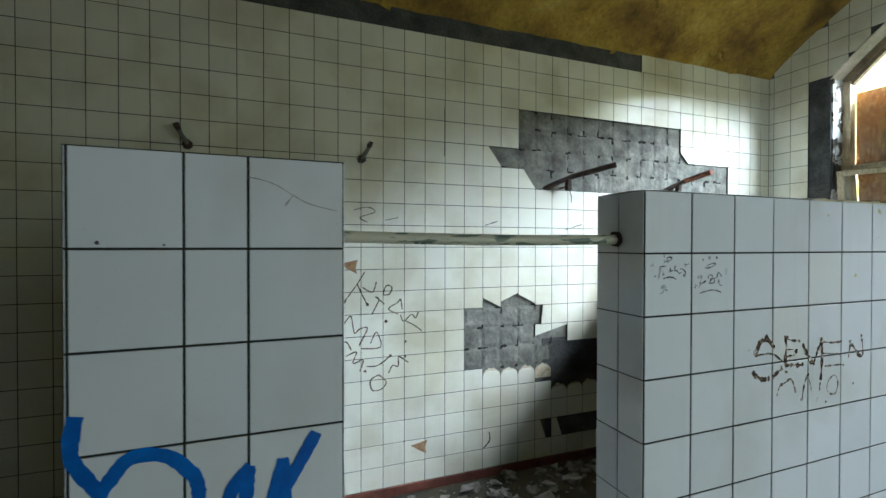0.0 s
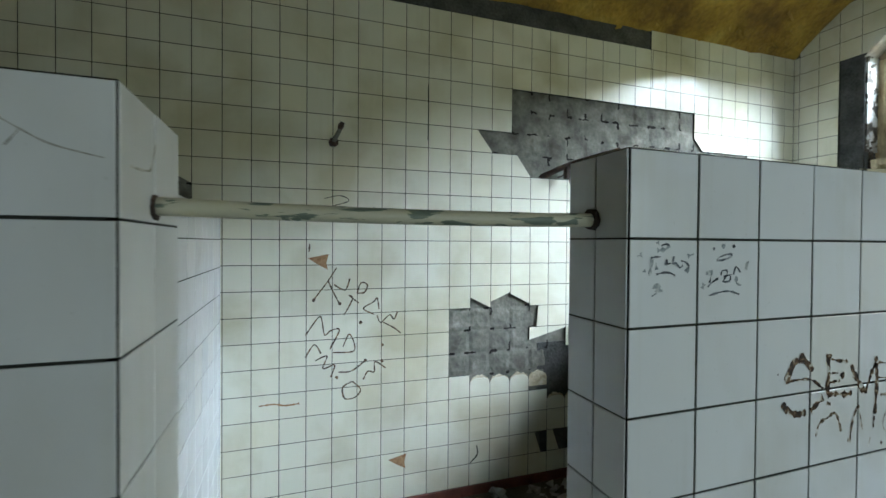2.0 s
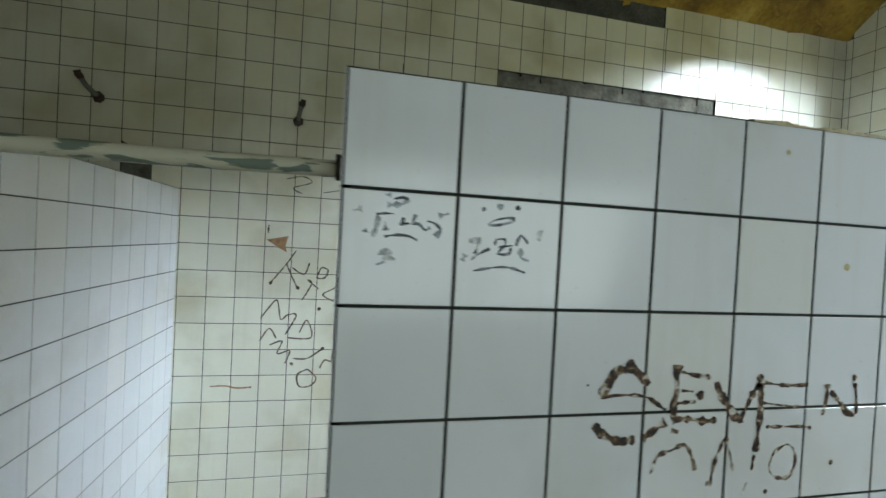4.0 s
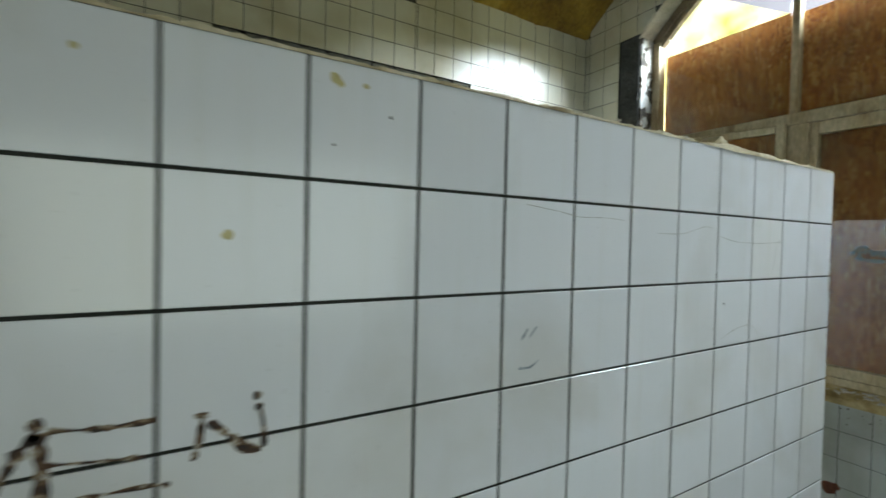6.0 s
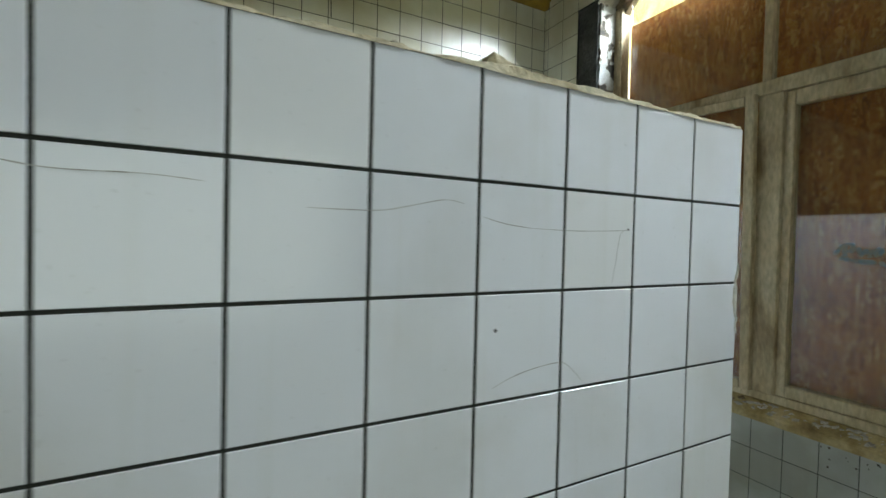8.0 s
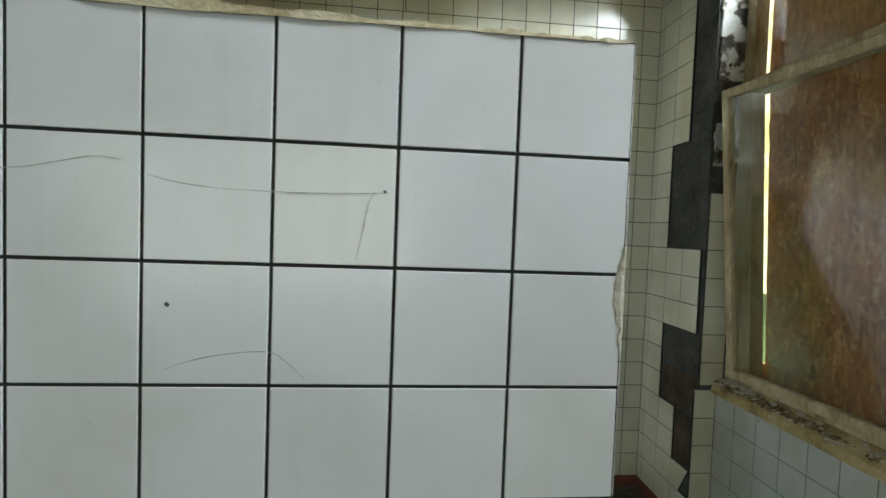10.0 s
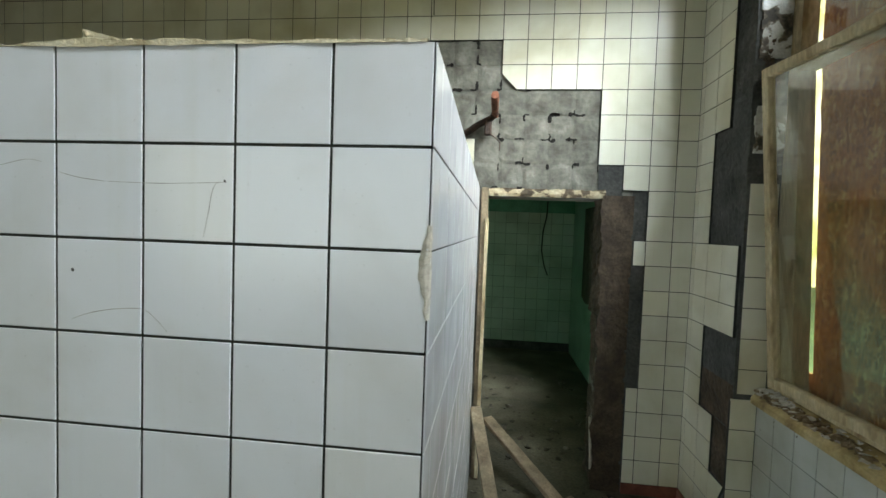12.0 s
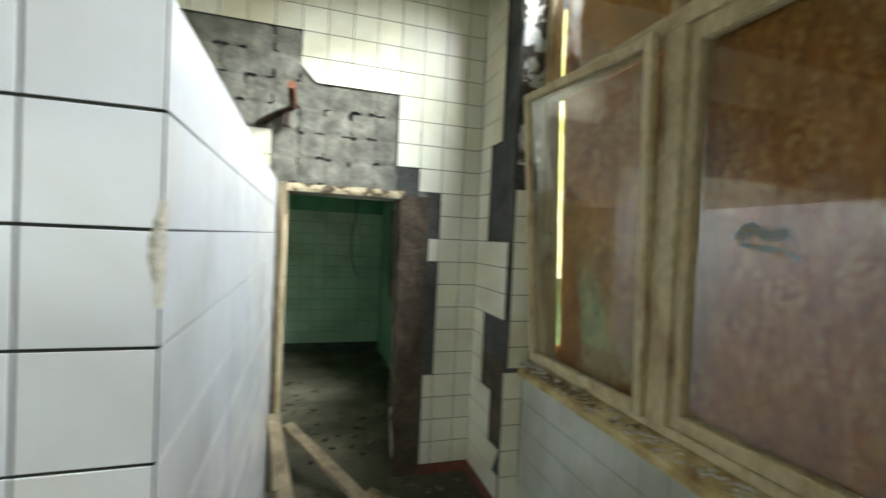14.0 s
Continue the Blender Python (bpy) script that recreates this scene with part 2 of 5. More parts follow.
def glass_mat(name, haze):
    """A clear pane with a film of dust that lies in patches and smears."""
    m, t, b = nodes_of(name)
    out = t.nodes["Material Output"]
    t.nodes.remove(b)
    clear, gloss, dust = (t.nodes.new(k) for k in ("ShaderNodeBsdfTransparent", "ShaderNodeBsdfGlossy", "ShaderNodeBsdfDiffuse"))
    clear.inputs[0].default_value = (0.93, 0.95, 0.92, 1)
    gloss.inputs["Roughness"].default_value = 0.02
    dust.inputs[0].default_value = (0.50, 0.46, 0.36, 1)
    facing = t.nodes.new("ShaderNodeLayerWeight")
    facing.inputs[0].default_value = 0.5
    fres = t.nodes.new("ShaderNodeMath")
    fres.operation, fres.inputs[1].default_value = "POWER", 2.6
    t.links.new(facing.outputs["Facing"], fres.inputs[0])
    sheen = t.nodes.new("ShaderNodeMath")
    sheen.operation, sheen.inputs[1].default_value, sheen.inputs[2].default_value = "MULTIPLY_ADD", 0.72, 0.055
    t.links.new(fres.outputs[0], sheen.inputs[0])
    fres = sheen
    a, c = t.nodes.new("ShaderNodeMixShader"), t.nodes.new("ShaderNodeMixShader")
    t.links.new(fres.outputs[0], a.inputs[0])
    t.links.new(clear.outputs[0], a.inputs[1])
    t.links.new(gloss.outputs[0], a.inputs[2])
    film = ramp(t, noise_at(t, 2.3, 7, (1, 1.4, 0.8), 0.8), [(0.35, (haze * 0.3,) * 3), (0.52, (haze * 0.7,) * 3), (0.60, (haze * 1.8,) * 3), (0.8, (haze * 1.4,) * 3)])
    t.links.new(film, c.inputs[0])
    t.links.new(a.outputs[0], c.inputs[1])
    t.links.new(dust.outputs[0], c.inputs[2])
    t.links.new(c.outputs[0], out.inputs[0])
    return m


# lower boards: older brown, plus their dimness behind the glass put into the colour
PIPE_PAINT, OSB, OSB_OLD_DIM = pipe_paint(), osb_mat(), osb_mat("old_dimmed_strand_board", 0.8)
GLASS, GLASS_CLEAN = glass_mat("dusty_glass", 0.026), glass_mat("fanlight_glass", 0.04)


# ---- making things ----
def finish(name, bm, material, parent=None, label="", smooth=False):
    me = bpy.data.meshes.new(name)
    bm.to_mesh(me)
    bm.free()
    me.materials.append(material)
    if smooth:
        me.polygons.foreach_set("use_smooth", [True] * len(me.polygons))
    ob = new(name, me)
    if parent:
        ob.parent = parent
    if label:
        ob["label"] = label
    return ob


def part(name, bm, material, parent, label="", smooth=False):
    return finish(name, bm, material, parent, label, smooth)


def structure(name, bm, material, label, category):
    return tagged(finish(name, bm, material), label, category, kind="structure")


def thing(name, x, y, z, label, category, group=""):
    ob = new(name)
    ob.location = (x, y, z)
    ob.empty_display_size = 0.05
    bpy.context.view_layer.update()
    return tagged(ob, label, category, group)


def under(ob, parent):
    """Hang a part that is built in place under a thing that stands elsewhere."""
    ob.parent = parent
    ob.matrix_parent_inverse = Matrix.Translation(-parent.location)
    return ob


def box(bm, x0, x1, y0, y1, z0, z1, bevel=0.0):
    vs = [bm.verts.new((x, y, z)) for x in (x0, x1) for y in (y0, y1) for z in (z0, z1)]
    fs = [bm.faces.new([vs[i] for i in q]) for q in ((0, 1, 3, 2), (4, 6, 7, 5), (0, 4, 5, 1), (2, 3, 7, 6), (0, 2, 6, 4), (1, 5, 7, 3))]
    if bevel:
        es = list({e for f in fs for e in f.edges})
        bmesh.ops.bevel(bm, geom=es, offset=bevel, segments=1, affect="EDGES")
    return bm


def boxed(*dims, bevel=0.0):
    return box(bmesh.new(), *dims, bevel=bevel)


def prism(bm, poly, place, depth):
    """A polygon in (u, v), laid out by place(u, v, w), given a depth w from 0."""
    a = [bm.verts.new(place(u, v, 0)) for u, v in poly]
    b = [bm.verts.new(place(u, v, depth)) for u, v in poly]
    bm.faces.new(a)
    bm.faces.new(list(reversed(b)))
    for i in range(len(poly)):
        j = (i + 1) % len(poly)
        bm.faces.new((a[j], a[i], b[i], b[j]))
    return bm


def beam(bm, p, q, w, h, up=(0, 0, 1), wear=0.0):
    """A squared bar from p to q, w wide and h thick, with chamfered edges."""
    p, q = Vector(p), Vector(q)
    d = (q - p).normalized()
    s = d.cross(Vector(up)).normalized()
    n = s.cross(d)
    c = min(w, h) * 0.12
    prof = [(-w / 2 + c, -h / 2), (w / 2 - c, -h / 2), (w / 2, -h / 2 + c), (w / 2, h / 2 - c), (w / 2 - c, h / 2), (-w / 2 + c, h / 2), (-w / 2, h / 2 - c), (-w / 2, -h / 2 + c)]
    rings = []
    steps = max(1, int((q - p).length / 0.12)) if wear else 1
    for i in range(steps + 1):
        o = p.lerp(q, i / steps)
        rings.append([bm.verts.new(o + s * (a + random.uniform(-wear, wear)) + n * (b + random.uniform(-wear, wear))) for a, b in prof])
    for r0, r1 in zip(rings, rings[1:]):
        for i in range(8):
            j = (i + 1) % 8
            bm.faces.new((r0[i], r0[j], r1[j], r1[i]))
    bm.faces.new(list(reversed(rings[0])))
    bm.faces.new(rings[-1])
    return bm


def tube(bm, pts, r, sides=12, caps=True, rough=0.0):
    rings = []
    for i, p in enumerate(pts):
        p = Vector(p)
        d = (Vector(pts[min(i + 1, len(pts) - 1)]) - Vector(pts[max(i - 1, 0)])).normalized()
        s = d.cross(Vector((0, 0, 1)) if abs(d.z) < 0.9 else Vector((1, 0, 0))).normalized()
        n = s.cross(d)
        k = r[i] if isinstance(r, (list, tuple)) else r
        rings.append([bm.verts.new(p + (s * math.cos(a) + n * math.sin(a)) * (k * (1 + random.uniform(-rough, rough)))) for a in [2 * math.pi * j / sides for j in range(sides)]])
    for r0, r1 in zip(rings, rings[1:]):
        for i in range(sides):
            j = (i + 1) % sides
            bm.faces.new((r0[i], r0[j], r1[j], r1[i]))
    if caps:
        bm.faces.new(list(reversed(rings[0])))
        bm.faces.new(rings[-1])
    return bm


def shard(bm, c, size, flat=0.5):
    """A broken lump: a hull round a few scattered points."""
    c = Vector(c)
    vs = []
    for _ in range(9):
        v = Vector((random.gauss(0, 1), random.gauss(0, 1), random.gauss(0, 1))).normalized() * size * random.uniform(0.6, 1.0)
        vs.append(bm.verts.new(c + Vector((v.x, v.y * random.uniform(0.7, 1), v.z * flat))))
    r = bmesh.ops.convex_hull(bm, input=vs)
    bmesh.ops.delete(bm, geom=[g for g in r["geom_interior"] if isinstance(g, bmesh.types.BMVert)], context="VERTS")
    return bm


def shards(name, spots, sizes, material, label, category, flat=0.5):
    """Many small lumps that nobody could count, as one heap of stuff."""
    verts, faces = [], []
    for (x, y, z), size in zip(spots, sizes):
        b = shard(bmesh.new(), (x, y, z + size * flat * 0.5), size, flat)
        b.verts.index_update()
        k = len(verts)
        verts += [tuple(v.co) for v in b.verts]
        faces += [[k + v.index for v in f.verts] for f in b.faces]
        b.free()
    me = bpy.data.meshes.new(name)
    me.from_pydata(verts, [], faces)
    me.materials.append(material)
    return tagged(new(name, me), label, category, kind="stuff")


# ---- tiles ----
def clip(poly, a, b, c):
    """What is left of a polygon where a * u + b * v <= c."""
    out = []
    for i, p in enumerate(poly):
        q = poly[(i + 1) % len(poly)]
        dp, dq = a * p[0] + b * p[1] - c, a * q[0] + b * q[1] - c
        if dp <= 0:
            out.append(p)
        if dp * dq < 0:
            k = dp / (dp - dq)
            out.append((p[0] + (q[0] - p[0]) * k, p[1] + (q[1] - p[1]) * k))
    return out


def tile_verts(poly, proud, ease=0.0012):
    """A glazed tile over a polygon round its middle: sides, an eased rim and the face; w points out of the wall."""
    n = len(poly)
    k = 1 - ease / max(0.02, min(math.hypot(u, v) for u, v in poly))
    vs = [(u, v, -0.006) for u, v in poly] + [(u, v, proud - 0.0008) for u, v in poly] + [(u * k, v * k, proud) for u, v in poly]
    fs = [[r * n + i, r * n + (i + 1) % n, (r + 1) * n + (i + 1) % n, (r + 1) * n + i] for r in (0, 1) for i in range(n)]
    fs.append([2 * n + i for i in range(n)])
    return vs, fs


MESHES = {}


def tile_field(wall, origin, across, out, cols, rows, material, skip=None, cuts=None, single=None, joint=0.003, proud=0.002, bed=0.012, limit=300, tilt=0.0018):
    """Tiles on a wall. cols and rows are the joint lines along across and z from the origin on the tiles' face; skip(u, v) leaves a tile out,
    cuts(u, v) gives half-planes that trim it, single(u, v) says whether it is a piece of its own. A grout bed lies behind them."""
    o, e, n = Vector(origin), Vector(across), Vector(out)
    up = Vector((0, 0, 1))
    rest_v, rest_f, bed_bm, beds = [], [], bmesh.new(), []
    made = 0
    for c0, c1 in zip(cols, cols[1:]):
        for r0, r1 in zip(rows, rows[1:]):
            mu, mv = (c0 + c1) / 2, (r0 + r1) / 2
            if skip and skip(mu, mv):
                continue
            j = joint / 2
            full = [(c0, r0), (c1, r0), (c1, r1), (c0, r1)]
            poly = [(c0 + j, r0 + j), (c1 - j, r0 + j), (c1 - j, r1 - j), (c0 + j, r1 - j)]
            trimmed = False
            for cut in (cuts(mu, mv) if cuts else ()):
                poly, full = clip(poly, *cut), clip(full, *cut)
                trimmed = True
                if len(poly) < 3 or len(full) < 3:
                    break
            if len(poly) < 3 or len(full) < 3:
                continue
            beds.append((r0, r1, full))
            if trimmed:
                mu, mv = sum(p[0] for p in poly) / len(poly), sum(p[1] for p in poly) / len(poly)
            local = [(u - mu, v - mv) for u, v in poly]
            lean = Matrix.Rotation(random.gauss(0, tilt), 3, e) @ Matrix.Rotation(random.gauss(0, tilt), 3, up)
            turn = lean @ Matrix((e, up, n)).transposed()
            at = o + e * mu + up * mv + n * random.gauss(0, 0.0002)
            if made < limit and (single is None or single(mu, mv)):
                key = (material.name, proud, tuple((round(u, 4), round(v, 4)) for u, v in local))
                if key not in MESHES:
                    vs, fs = tile_verts(local, proud)
                    me = bpy.data.meshes.new("tile")
                    me.from_pydata(vs, [], fs)
                    me.materials.append(material)
                    MESHES[key] = me
                t = new("tile", MESHES[key])
                t.parent = wall
                t.matrix_basis = Matrix.Translation(at) @ turn.to_4x4()
                made += 1
            else:
                vs, fs = tile_verts(local, proud)
                k = len(rest_v)
                rest_v += [tuple(at + turn @ Vector(v)) for v in vs]
                rest_f += [[k + i for i in f] for f in fs]
    runs = []
    for r0, r1, full in sorted(beds, key=lambda q: (q[0], min(p[0] for p in q[2]))):
        a, z = min(p[0] for p in full), max(p[0] for p in full)
        whole = len(full) == 4 and all(min(abs(p[0] - a), abs(p[0] - z)) < 1e-6 and min(abs(p[1] - r0), abs(p[1] - r1)) < 1e-6 for p in full)
        last = runs[-1] if runs else None
        if whole and last and last[4] and last[2] == r0 and abs(last[1] - a) < 1e-5:
            last[1] = z
        else:
            runs.append([a, z, r0, r1, whole, full])
    stacked = []
    for a, z, r0, r1, whole, full in runs:
        below = next((s for s in stacked if whole and s[4] and abs(s[0] - a) < 1e-5 and abs(s[1] - z) < 1e-5 and abs(s[3] - r0) < 1e-5), None)
        if below:
            below[3] = r1
        else:
            stacked.append([a, z, r0, r1, whole, full])
    for a, z, r0, r1, whole, full in stacked:
        prism(bed_bm, [(a, r0), (z, r0), (z, r1), (a, r1)] if whole else full, lambda u, v, w: o + e * u + up * v + n * w, -bed)
    part("grout_bed", bed_bm, GROUT, wall, "dark joints between the tiles")
    if rest_v:
        me = bpy.data.meshes.new("far_tiles")
        me.from_pydata(rest_v, [], rest_f)
        me.materials.append(material)
        t = tagged(new("far_tiles", me), kind="stuff")
        t.parent = wall


def mortar_pads(wall, origin, across, out, cells, size, material, proud=0.0025, limit=150):
    """The squares of mortar that fallen tiles leave: cushioned, ragged, with open joints between."""
    o, e, n = Vector(origin), Vector(across), Vector(out)
    up = Vector((0, 0, 1))
    kinds = []
    for _ in range(9):
        bm = bmesh.new()
        m, half = 6, size * random.uniform(0.488, 0.500)
        lean_u, lean_v = random.uniform(-0.0014, 0.0014), random.uniform(-0.0014, 0.0014)
        grid = []
        for i in range(m + 1):
            row = []
            for k in range(m + 1):
                u, v = (i / m - 0.5) * 2, (k / m - 0.5) * 2
                edge = max(abs(u), abs(v))
                pull = 1 - (0.03 + 0.13 * random.random() ** 1.5) * (abs(u) * abs(v)) ** 2.5
                w = proud * (1 - 0.22 * edge ** 8) + lean_u * u + lean_v * v + random.uniform(-0.0011, 0.0011)
                if edge > 0.99:
                    w = -0.0015
                row.append(bm.verts.new((u * half * pull + random.uniform(-1, 1) * 0.0035, v * half * pull + random.uniform(-1, 1) * 0.004, w)))
            grid.append(row)
        for i in range(m):
            for k in range(m):
                bm.faces.new((grid[i][k], grid[i + 1][k], grid[i + 1][k + 1], grid[i][k + 1]))
        me = bpy.data.meshes.new("mortar_pad")
        bm.to_mesh(me)
        bm.free()
        me.materials.append(material)
        kinds.append(me)
    # near-black strips over the mortar paint the shade of open gaps
    gaps = bmesh.new()
    for u, v in cells[:limit]:
        for du, dv, su, sv in ((1, 1, 1, 0), (1, 1, 0, 1), (-1, -1, 1, 0)):
            if random.random() < 0.72:
                a, s = (u + du * size / 2, v + dv * size / 2), random.uniform(0.018, 0.062) * random.choice((-1, 1))
                ribbon(gaps, [a, (a[0] + s * su * 0.5 + random.gauss(0, 0.004), a[1] + s * sv * 0.5 + random.gauss(0, 0.004)), (a[0] + s * su, a[1] + s * sv)], random.uniform(0.007, 0.020), lambda p, q, w: o + e * p + up * q + n * w, proud + 0.0030, True, 0.5)
    part("gap_strips", gaps, GAP, wall, "dark strips for the shade in gaps between mortar squares")
    for u, v in cells[:limit]:
        ob = new("mortar_pad", random.choice(kinds))
        ob.parent = wall
        spin = Matrix.Rotation(random.choice((0, 1, 2, 3)) * math.pi / 2 + random.gauss(0, 0.03), 3, n)
        ob.matrix_basis = Matrix.Translation(o + e * (u + random.gauss(0, 0.003)) + up * (v + random.gauss(0, 0.003))) @ (spin @ Matrix((e, up, n)).transposed()).to_4x4()


def ribbon(bm, pts, width, place, lift=0.0006, taper=False, ragged=0.0):
    """A drawn stroke: a thin strip along points (u, v) on a wall, laid by place(u, v, w)."""
    fine = []
    for i in range(len(pts) - 1):
        p0, p1, p2, p3 = (Vector(pts[max(0, min(len(pts) - 1, k))]) for k in (i - 1, i, i + 1, i + 2))
        m = max(2, int((p2 - p1).length / 0.006))
        for s in range(m):
            f = s / m
            fine.append(0.5 * ((2 * p1) + (p2 - p0) * f + (2 * p0 - 5 * p1 + 4 * p2 - p3) * f * f + (3 * p1 - p0 - 3 * p2 + p3) * f ** 3))
    fine.append(Vector(pts[-1]))
    prev = None
    for i, p in enumerate(fine):
        d = fine[min(i + 1, len(fine) - 1)] - fine[max(i - 1, 0)]
        if d.length < 1e-6:
            continue
        s = Vector((-d.y, d.x)).normalized()
        w = width * (1 + random.uniform(-ragged, ragged))
        if taper:
            w *= 0.35 + 0.65 * math.sin(math.pi * (i + 0.5) / len(fine)) ** 0.5
        a, b = p + s * w / 2, p - s * w / 2
        cur = (bm.verts.new(place(a.x, a.y, lift)), bm.verts.new(place(b.x, b.y, lift)))
        if prev:
            bm.faces.new((prev[0], prev[1], cur[1], cur[0]))
        prev = cur
    return bm


def blot(bm, u, v, r, place, lift=0.0007):
    ring = [bm.verts.new(place(u + math.cos(a) * r * random.uniform(0.75, 1.2), v + math.sin(a) * r * random.uniform(0.75, 1.2), lift)) for a in [k * math.pi / 5 for k in range(10)]]
    bm.faces.new(ring)


def steps(start, pitch, stop):
    out = [start]
    while out[-1] + pitch < stop - 0.02:
        out.append(out[-1] + pitch)
    return out + [stop]

# ---- measures of the place ----
P = 0.152                       # partition tile and joint
Q = 0.1492                      # wall tile and joint
TOP = 1.852                     # top of the stall partitions
NIB = -0.028                    # the short partition stands a little proud
YN, XE, YS, XW = 2.12, 3.70, -2.70, -4.2
VC, VR = -0.29, 3.8             # the vault: middle line, radius
VZ = 3.342 - math.sqrt(VR ** 2 - (YN - VC) ** 2)
WY0, WY1, SPRING, AR = -2.19, 1.61, 3.175, 2.64
AZ = SPRING - math.sqrt(AR ** 2 - (WY1 - VC) ** 2)
DX0, DX1, DZ = 2.49, 3.21, 1.80


def arch(y):
    return AZ + math.sqrt(max(0.0, AR ** 2 - (y - VC) ** 2))


def vault(y):
    return VZ + math.sqrt(max(0.0, VR ** 2 - (y - VC) ** 2))


# ---- floor, walls, ceiling ----
def floor_mesh():
    bm = bmesh.new()
    nx, ny = 60, 70
    grid = [[bm.verts.new((-4.4 + 8.6 * i / nx, -2.9 + 8.5 * j / ny, 0.012 * noise.noise(Vector((i * 0.5, j * 0.5, 0))))) for j in range(ny + 1)] for i in range(nx + 1)]
    for i in range(nx):
        for j in range(ny):
            bm.faces.new((grid[i][j], grid[i + 1][j], grid[i + 1][j + 1], grid[i][j + 1]))
    r = bmesh.ops.extrude_face_region(bm, geom=bm.faces[:])
    bmesh.ops.translate(bm, verts=[g for g in r["geom"] if isinstance(g, bmesh.types.BMVert)], vec=(0, 0, -0.15))
    return bm


structure("floor", floor_mesh(), CONCRETE, "bare dirty concrete floor strewn with rubble", "floor")

bm = bmesh.new()
for x0, x1, z0, z1 in ((XW - 0.3, DX0, -0.1, 4.5), (DX0, DX1, DZ, 4.5), (DX1, 4.1, -0.1, 4.5)):
    box(bm, x0, x1, YN + 0.014, 2.40, z0, z1)
wall_north = structure("wall_north", bm, MORTAR, "white-tiled wall with broken patches showing grey mortar", "wall")

# dark mortar; the last two boxes paint in the shade of deeper holes
bm = bmesh.new()
for x0, x1, z0, z1 in ((XW, 2.103, 3.195, 3.46), (DX1 + 0.14, 3.434, 0.0, 1.85), (3.145, 3.288, 1.81, 2.0), (DX1 + 0.14, 3.288, 1.80, 1.81), (1.12, 1.80, 0.55, 0.99), (1.15, 1.80, 0.08, 0.37)):
    box(bm, x0, x1, YN + 0.008, YN + 0.016, z0, z1)
part("dark_mortar", bm, MORTAR_DARK, wall_north, "dark mortar where tiles are gone, two boxes standing for shade in deep holes")
bm = bmesh.new()
box(bm, XE + 0.012, 3.95, WY1, YN + 0.014, -0.1, 4.5)
box(bm, XE + 0.012, 3.95, YS - 0.3, WY0, -0.1, 4.5)
box(bm, 3.832, 3.95, WY0, WY1, -0.1, 0.80)
N = 40
for i in range(N):
    y0, y1 = WY0 + (WY1 - WY0) * i / N, WY0 + (WY1 - WY0) * (i + 1) / N
    prism(bm, [(y0, arch(y0)), (y1, arch(y1)), (y1, 4.5), (y0, 4.5)], lambda u, v, w: (XE + 0.012 + w, u, v), 0.238)
wall_east = structure("wall_east", bm, MORTAR_DARK, "tiled end wall with a wide boarded arched window", "wall")

# the opening is unseen, made to hold the fill lamp
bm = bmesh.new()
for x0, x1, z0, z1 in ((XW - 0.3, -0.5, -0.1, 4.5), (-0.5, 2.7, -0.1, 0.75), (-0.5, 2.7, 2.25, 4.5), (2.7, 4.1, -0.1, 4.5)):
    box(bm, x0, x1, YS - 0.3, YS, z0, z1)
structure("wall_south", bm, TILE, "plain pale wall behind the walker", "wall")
# opaque sheet added behind the fill lamp to keep direct sun out
structure("sun_blocker_south", boxed(-0.5, 2.7, YS - 0.29, YS - 0.27, 0.75, 2.25), WHITEWASH, "unseen opaque sheet keeping sun out of the south opening", "window")
structure("wall_west", boxed(XW - 0.3, XW, YS, YN + 0.014, -0.1, 4.5), TILE, "plain pale end wall in shade", "wall")


def vault_mesh():
    bm = bmesh.new()
    nx, ny = 150, 110
    a0 = math.asin((YN + 0.05 - VC) / VR)
    grid = []
    for i in range(nx + 1):
        x = XW - 0.1 + (XE + 0.14 - XW) * i / nx
        row = []
        for j in range(ny + 1):
            a = -a0 + 2 * a0 * j / ny
            lump = 0.020 * max(0, noise.noise(Vector((x * 2.1, a * 9, 3))) - 0.12) + 0.006 * noise.noise(Vector((x * 9, a * 40, 7)))
            r = VR - lump
            row.append(bm.verts.new((x, VC + r * math.sin(a), VZ + r * math.cos(a))))
        grid.append(row)
    for i in range(nx):
        for j in range(ny):
            bm.faces.new((grid[i][j], grid[i + 1][j], grid[i + 1][j + 1], grid[i][j + 1]))
    r = bmesh.ops.extrude_face_region(bm, geom=bm.faces[:])
    bmesh.ops.translate(bm, verts=[g for g in r["geom"] if isinstance(g, bmesh.types.BMVert)], vec=(0, 0, 0.2))
    # curled flakes of paint
    for _ in range(260):
        x, a = random.uniform(-1.5, 3.6), random.uniform(0.05, a0)
        s, w = random.uniform(0.02, 0.07), random.uniform(0.008, 0.02)
        turn = random.uniform(-0.5, 0.5)
        q = []
        for du, dv, drop in ((-s, -w, 0), (s, -w, 0), (s, w, random.uniform(0.006, 0.02)), (-s, w, random.uniform(0.006, 0.02))):
            u, v = du * math.cos(turn) - dv * math.sin(turn), du * math.sin(turn) + dv * math.cos(turn)
            r = VR - 0.012 - drop
            q.append(bm.verts.new((x + u, VC + r * math.sin(a + v / VR), VZ + r * math.cos(a + v / VR))))
        bm.faces.new(q)
    return bm


structure("ceiling", vault_mesh(), CEILING, "vaulted ceiling with stained, peeling ochre-brown paint", "ceiling")

